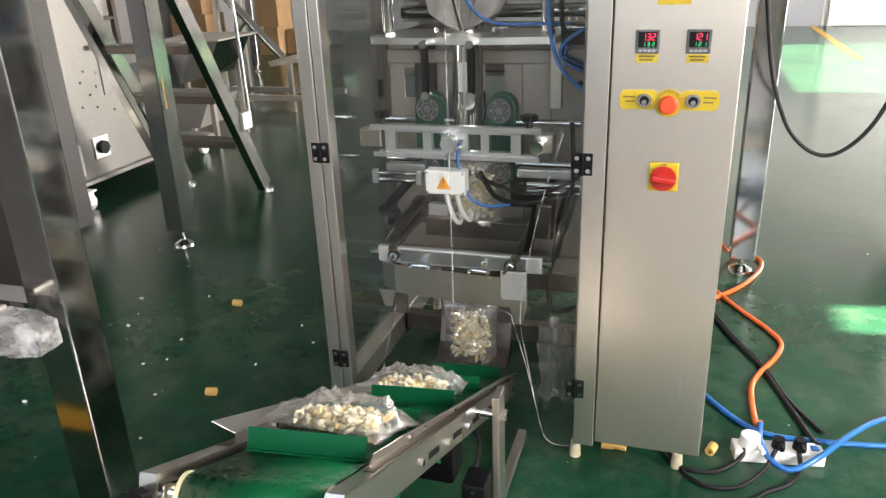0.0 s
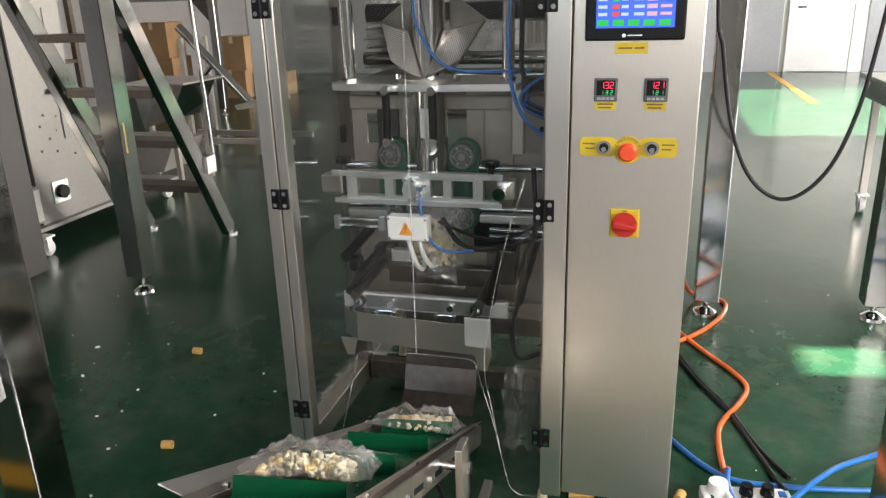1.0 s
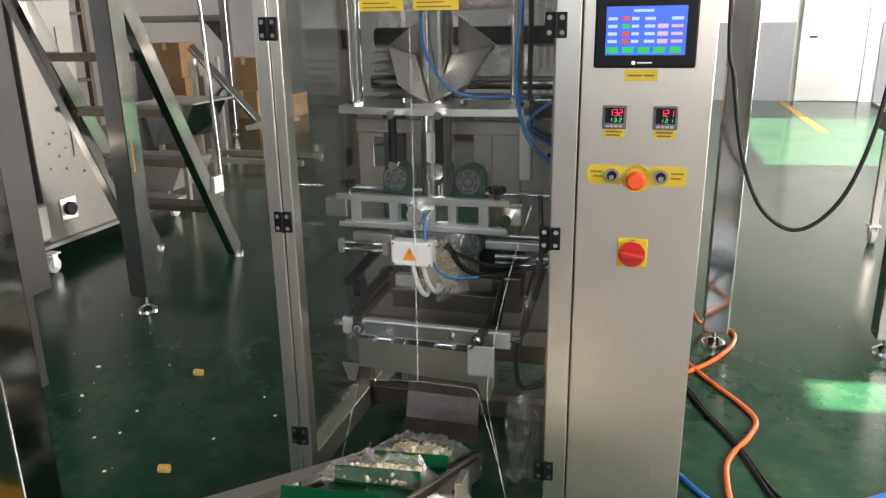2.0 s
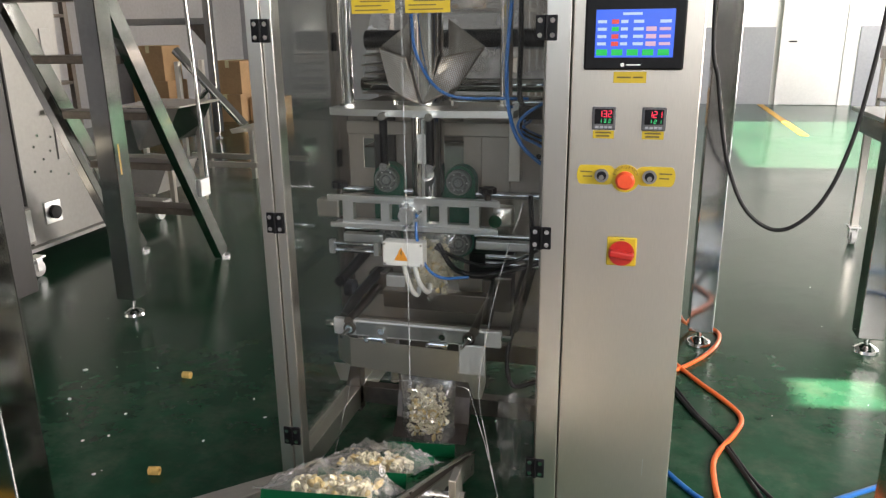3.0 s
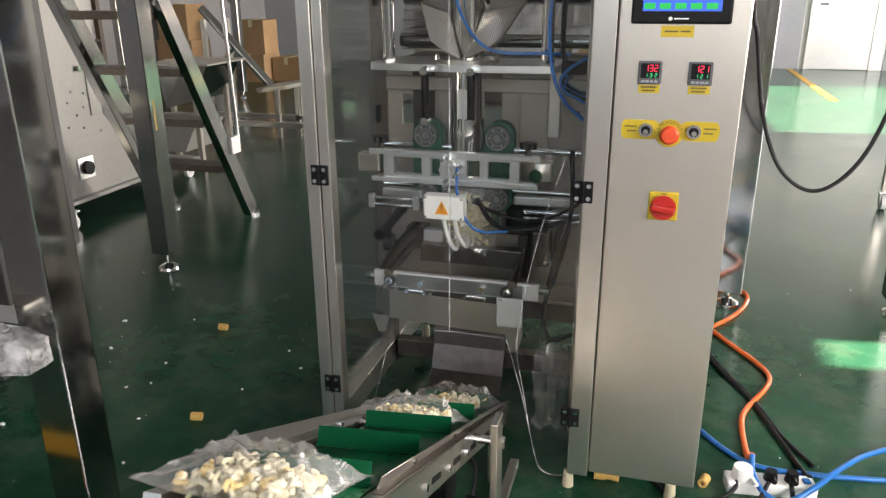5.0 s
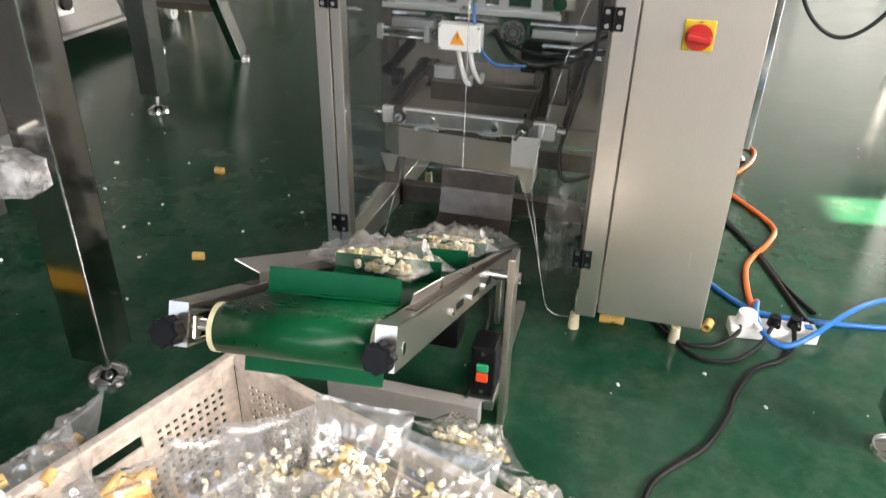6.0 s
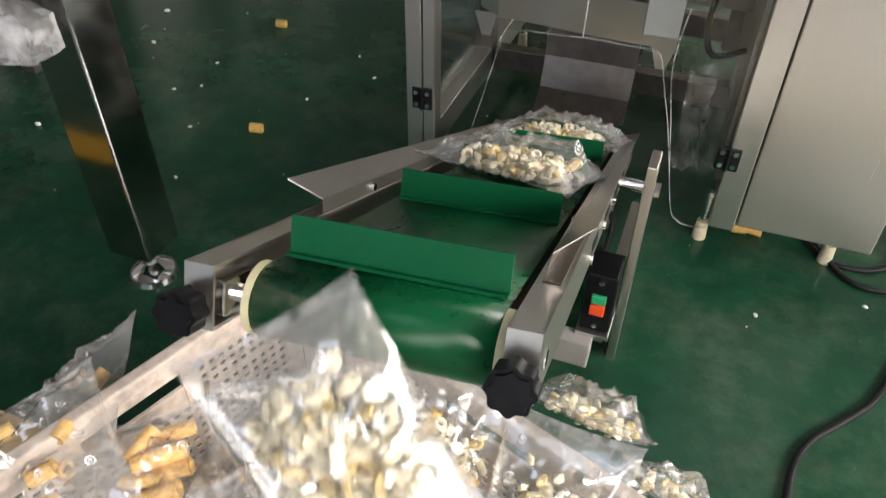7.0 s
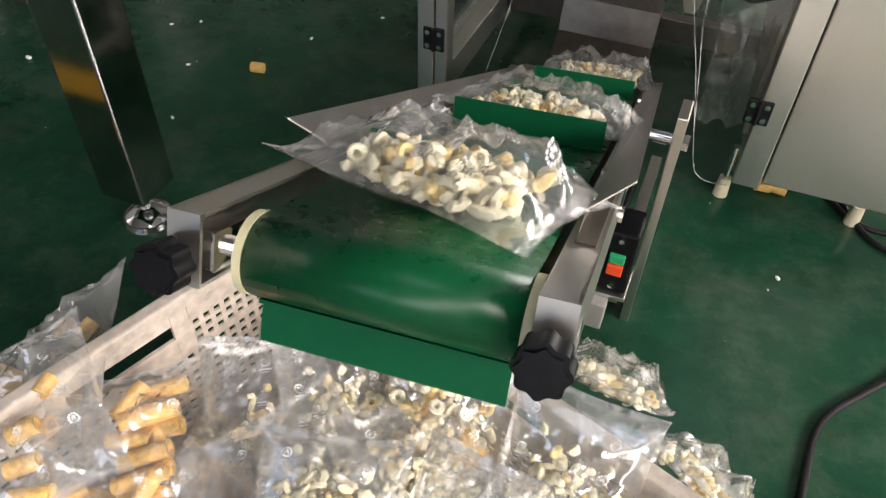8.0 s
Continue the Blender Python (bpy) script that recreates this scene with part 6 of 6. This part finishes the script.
for x, y, r in ((-1.138, 2.685, 5), (-0.856, 2.062, 12), (0.43, 2.095, 4), (0.465, 2.10, -8), (0.713, 2.145, 70)):
    floor_snack(x, y, r, 0.034, M_CRUMB, "yellow tube snack dropped on the green floor", True)
for x, y in ((-1.585, 2.647), (-1.308, 2.736), (-1.47, 2.418), (-1.191, 2.371), (-1.216, 2.178), (-1.043, 2.015), (-0.813, 2.272), (-0.789, 2.581), (-0.683, 2.465), (-1.445, 1.869), (-1.15, 2.226), (-0.932, 1.796), (0.485, 1.82), (0.842, 1.838), (0.70, 1.93)):
    floor_snack(x, y, (x * 1000) % 180, 0.010 if x > -1.4 else 0.016, M_WHITE, "small pale crumb on the green floor")
bm = B()
rg = random.Random(9)
for k in range(130):
    x, y = rg.uniform(-2.4, 1.9), rg.uniform(1.2, 4.6)
    s = rg.uniform(0.0007, 0.0022)
    bmesh.ops.create_icosphere(bm, subdivisions=1, radius=s, matrix=Matrix.Translation((x, y, s * 0.6)))
tagged(part("floor_dust", bm, M_WHITE, None), "tiny pale specks scattered over the floor", "dust", kind="stuff")


def build_scrap():
    """Crumpled film left behind the clear door."""
    bm = B()
    n = 16
    g = [[None] * (n + 1) for _ in range(n + 1)]
    for i in range(n + 1):
        for j in range(n + 1):
            u, v = i / n - 0.5, j / n - 0.5
            q = Vector((u * 5, v * 5, 2.0))
            g[i][j] = bm.verts.new((0.285 + u * 0.09 + 0.012 * noise.noise(q), 2.02 + 0.05 * noise.noise(q * 1.3 + Vector((4, 0, 0))), 0.31 + v * 0.24 + 0.012 * noise.noise(q + Vector((0, 9, 0)))))
    for i in range(n):
        for j in range(n):
            bm.faces.new((g[i][j], g[i + 1][j], g[i + 1][j + 1], g[i][j + 1]))
    sc = part("film_scrap", bm, M_SEAL, machine, "crumpled clear film scrap inside the door", True)
    sc.visible_shadow = False


build_scrap()


# ---- motion ----
LOOP = 2 * BELT_LEN + 2 * math.pi * R_HEAD
STEP = LOOP / N_FLIGHT
REF = ((0.0, 2.895), (1.0, 2.455), (3.5, 1.594), (5.5, 1.109), (6.0, 0.946), (6.3, 0.780), (6.6, 0.710), (6.8, 0.685), (7.0, 0.580), (7.1, 0.535), (7.3, 0.484), (7.6, 0.360), (7.8, 0.240), (8.0, 0.180))


def along(table, t):
    return float(np.interp(t, [r[0] for r in table], [r[1] for r in table]))


def belt_pose(u, lift=0.001):
    """The pose on the belt loop, u metres on from the tail of its upper run."""
    u %= LOOP
    arc, r = math.pi * R_HEAD, R_HEAD + lift
    if u < BELT_LEN:
        return pose(0, BELT_LEN - u, r)
    u -= BELT_LEN
    if u < arc:
        a = u / R_HEAD
        return pose(0, -r * math.sin(a), r * math.cos(a), math.degrees(a))
    u -= arc
    if u < BELT_LEN:
        return pose(0, u, -r, 180)
    a = math.pi + (u - BELT_LEN) / R_HEAD
    return pose(0, BELT_LEN - r * math.sin(a), r * math.cos(a), math.degrees(a))


# time of the drop, (seconds, metres from the head roller) on the belt, turn, sideways place, fall and rest
RIDES = {
    "A": (None, ((0.0, 0.335), (0.35, 0.17), (0.54, 0.035)), 78, -0.02, (0.05, 0.80, 0.245, 10, 0, 40)),
    "B": (None, ((0.0, 0.86), (0.5, 0.68), (1.0, 0.456), (1.5, 0.31), (2.0, 0.08)), 96, -0.045, (0.20, 0.72, 0.245, 8, 6, 110)),
    "C": (0.06, ((0.47, 1.245), (1.0, 1.13), (1.5, 0.96), (3.0, 0.53), (3.5, 0.38), (3.85, 0.08)), 86, -0.01, (-0.14, 0.76, 0.245, -6, 8, 20)),
    "D": (1.27, ((1.95, 1.25), (3.0, 0.91), (3.5, 0.765), (4.0, 0.56), (4.98, 0.05)), 78, -0.03, (0.10, 0.66, 0.265, 5, -8, 75)),
    "E": (2.98, ((3.38, 1.23), (3.5, 1.21), (4.0, 1.11), (5.5, 0.63), (6.0, 0.44), (6.3, 0.285), (6.5, 0.19), (6.6, 0.139), (6.72, 0.05)), 68, -0.024, (-0.01, 0.90, 0.262, 20, 0, 15)),
    "F": (4.30, ((4.9, 1.26), (5.5, 1.15), (6.0, 0.975), (6.3, 0.93), (6.6, 0.77), (6.8, 0.67), (7.3, 0.396), (7.6, 0.31), (8.0, 0.13)), 72, -0.005, None),
    "G": (5.64, ((5.97, 1.245), (6.3, 1.21), (6.6, 1.127), (6.8, 1.06), (7.3, 0.885), (7.6, 0.72), (8.0, 0.568)), 80, 0.0, None),
    "H": (7.47, ((7.80, 1.235), (8.0, 1.20)), 92, 0.01, None),
}


def ride_rows(drop, track, turn, side, rest):
    rows = []
    def hang(y, z, tilt):
        return pose(-0.008, y, z, tilt, 0, 0) @ pose(0, BL / 2, -0.018)
    if drop is not None:
        for dt, y, z, tilt in ((-1.80, 2.29, 1.75, 88), (-1.42, 2.29, 1.75, 88), (-1.30, 2.29, 0.550, 88), (-0.30, 2.285, 0.545, 88), (-0.20, 2.27, 0.39, 88), (-0.11, 2.224, 0.118, 86), (0.10, 2.205, 0.114, 80), (0.18, 2.165, 0.150, 68)):
            rows.append((drop + dt, hang(y, z, tilt)))
        rows.append((drop + 0.32, hang(2.06, 0.225, 25)))
    for t, s in track:
        lean = 0.0 if drop is None or t > track[0][0] else 4.0
        rows.append((t, CONVEYOR @ pose(side, s, R_HEAD + 0.003, lean) @ pose(0, 0, 0, 0, 0, turn)))
    if rest is not None:
        t, s = track[-1]
        for dt, x, y, zz, tip in ((0.11, 0.055, 0.890, 0.735, 16), (0.21, 0.085, 0.850, 0.695, 45), (0.32, 0.095, 0.835, 0.605, 72)):
            rows.append((t + dt, pose(x, y, zz, tip) @ pose(0, 0, 0, 0, 0, 0.6 * turn if dt > 0.15 else turn)))
        rows.append((t + 0.42, pose(0.5 * rest[0], 0.5 * rest[1] + 0.42, rest[2] + 0.15, 55) @ pose(0, 0, 0, 0, 0, 0.5 * (turn + rest[5]))))
        rows.append((t + 0.54, pose(*rest)))
    # keep to the clip's length
    before = [r for r in rows if r[0] < 0]
    rows = [r for r in rows if 0 <= r[0] <= 8]
    if not rows or rows[0][0] > 0:
        rows.insert(0, (0.0, before[-1][1] if before else rows[0][1]))
    if rows[-1][0] < 8:
        rows.append((8.0, rows[-1][1]))
    return rows


def motions():
    for k, ob in enumerate(flights):
        rows = []
        for i in range(81):
            t = i / 10
            rows.append((t, belt_pose(BELT_LEN - along(REF, t) + k * STEP)))
        walk(ob, rows)
    for key, ob in belt_bags.items():
        walk(ob, ride_rows(*RIDES[key]))
    rows = []
    base = Matrix.Identity(4)
    shut = Matrix.Translation((0, 0.028, -0.006))
    for t0, t1 in ((0.65, 1.25), (2.15, 2.68), (3.62, 4.25), (5.1, 5.65), (6.65, 7.15)):
        rows += [(t0 - 0.12, base), (t0, shut), (t1, shut), (t1 + 0.12, base)]
    walk(front_jaw, [(0.0, base)] + rows + [(8.0, base)])


motions()
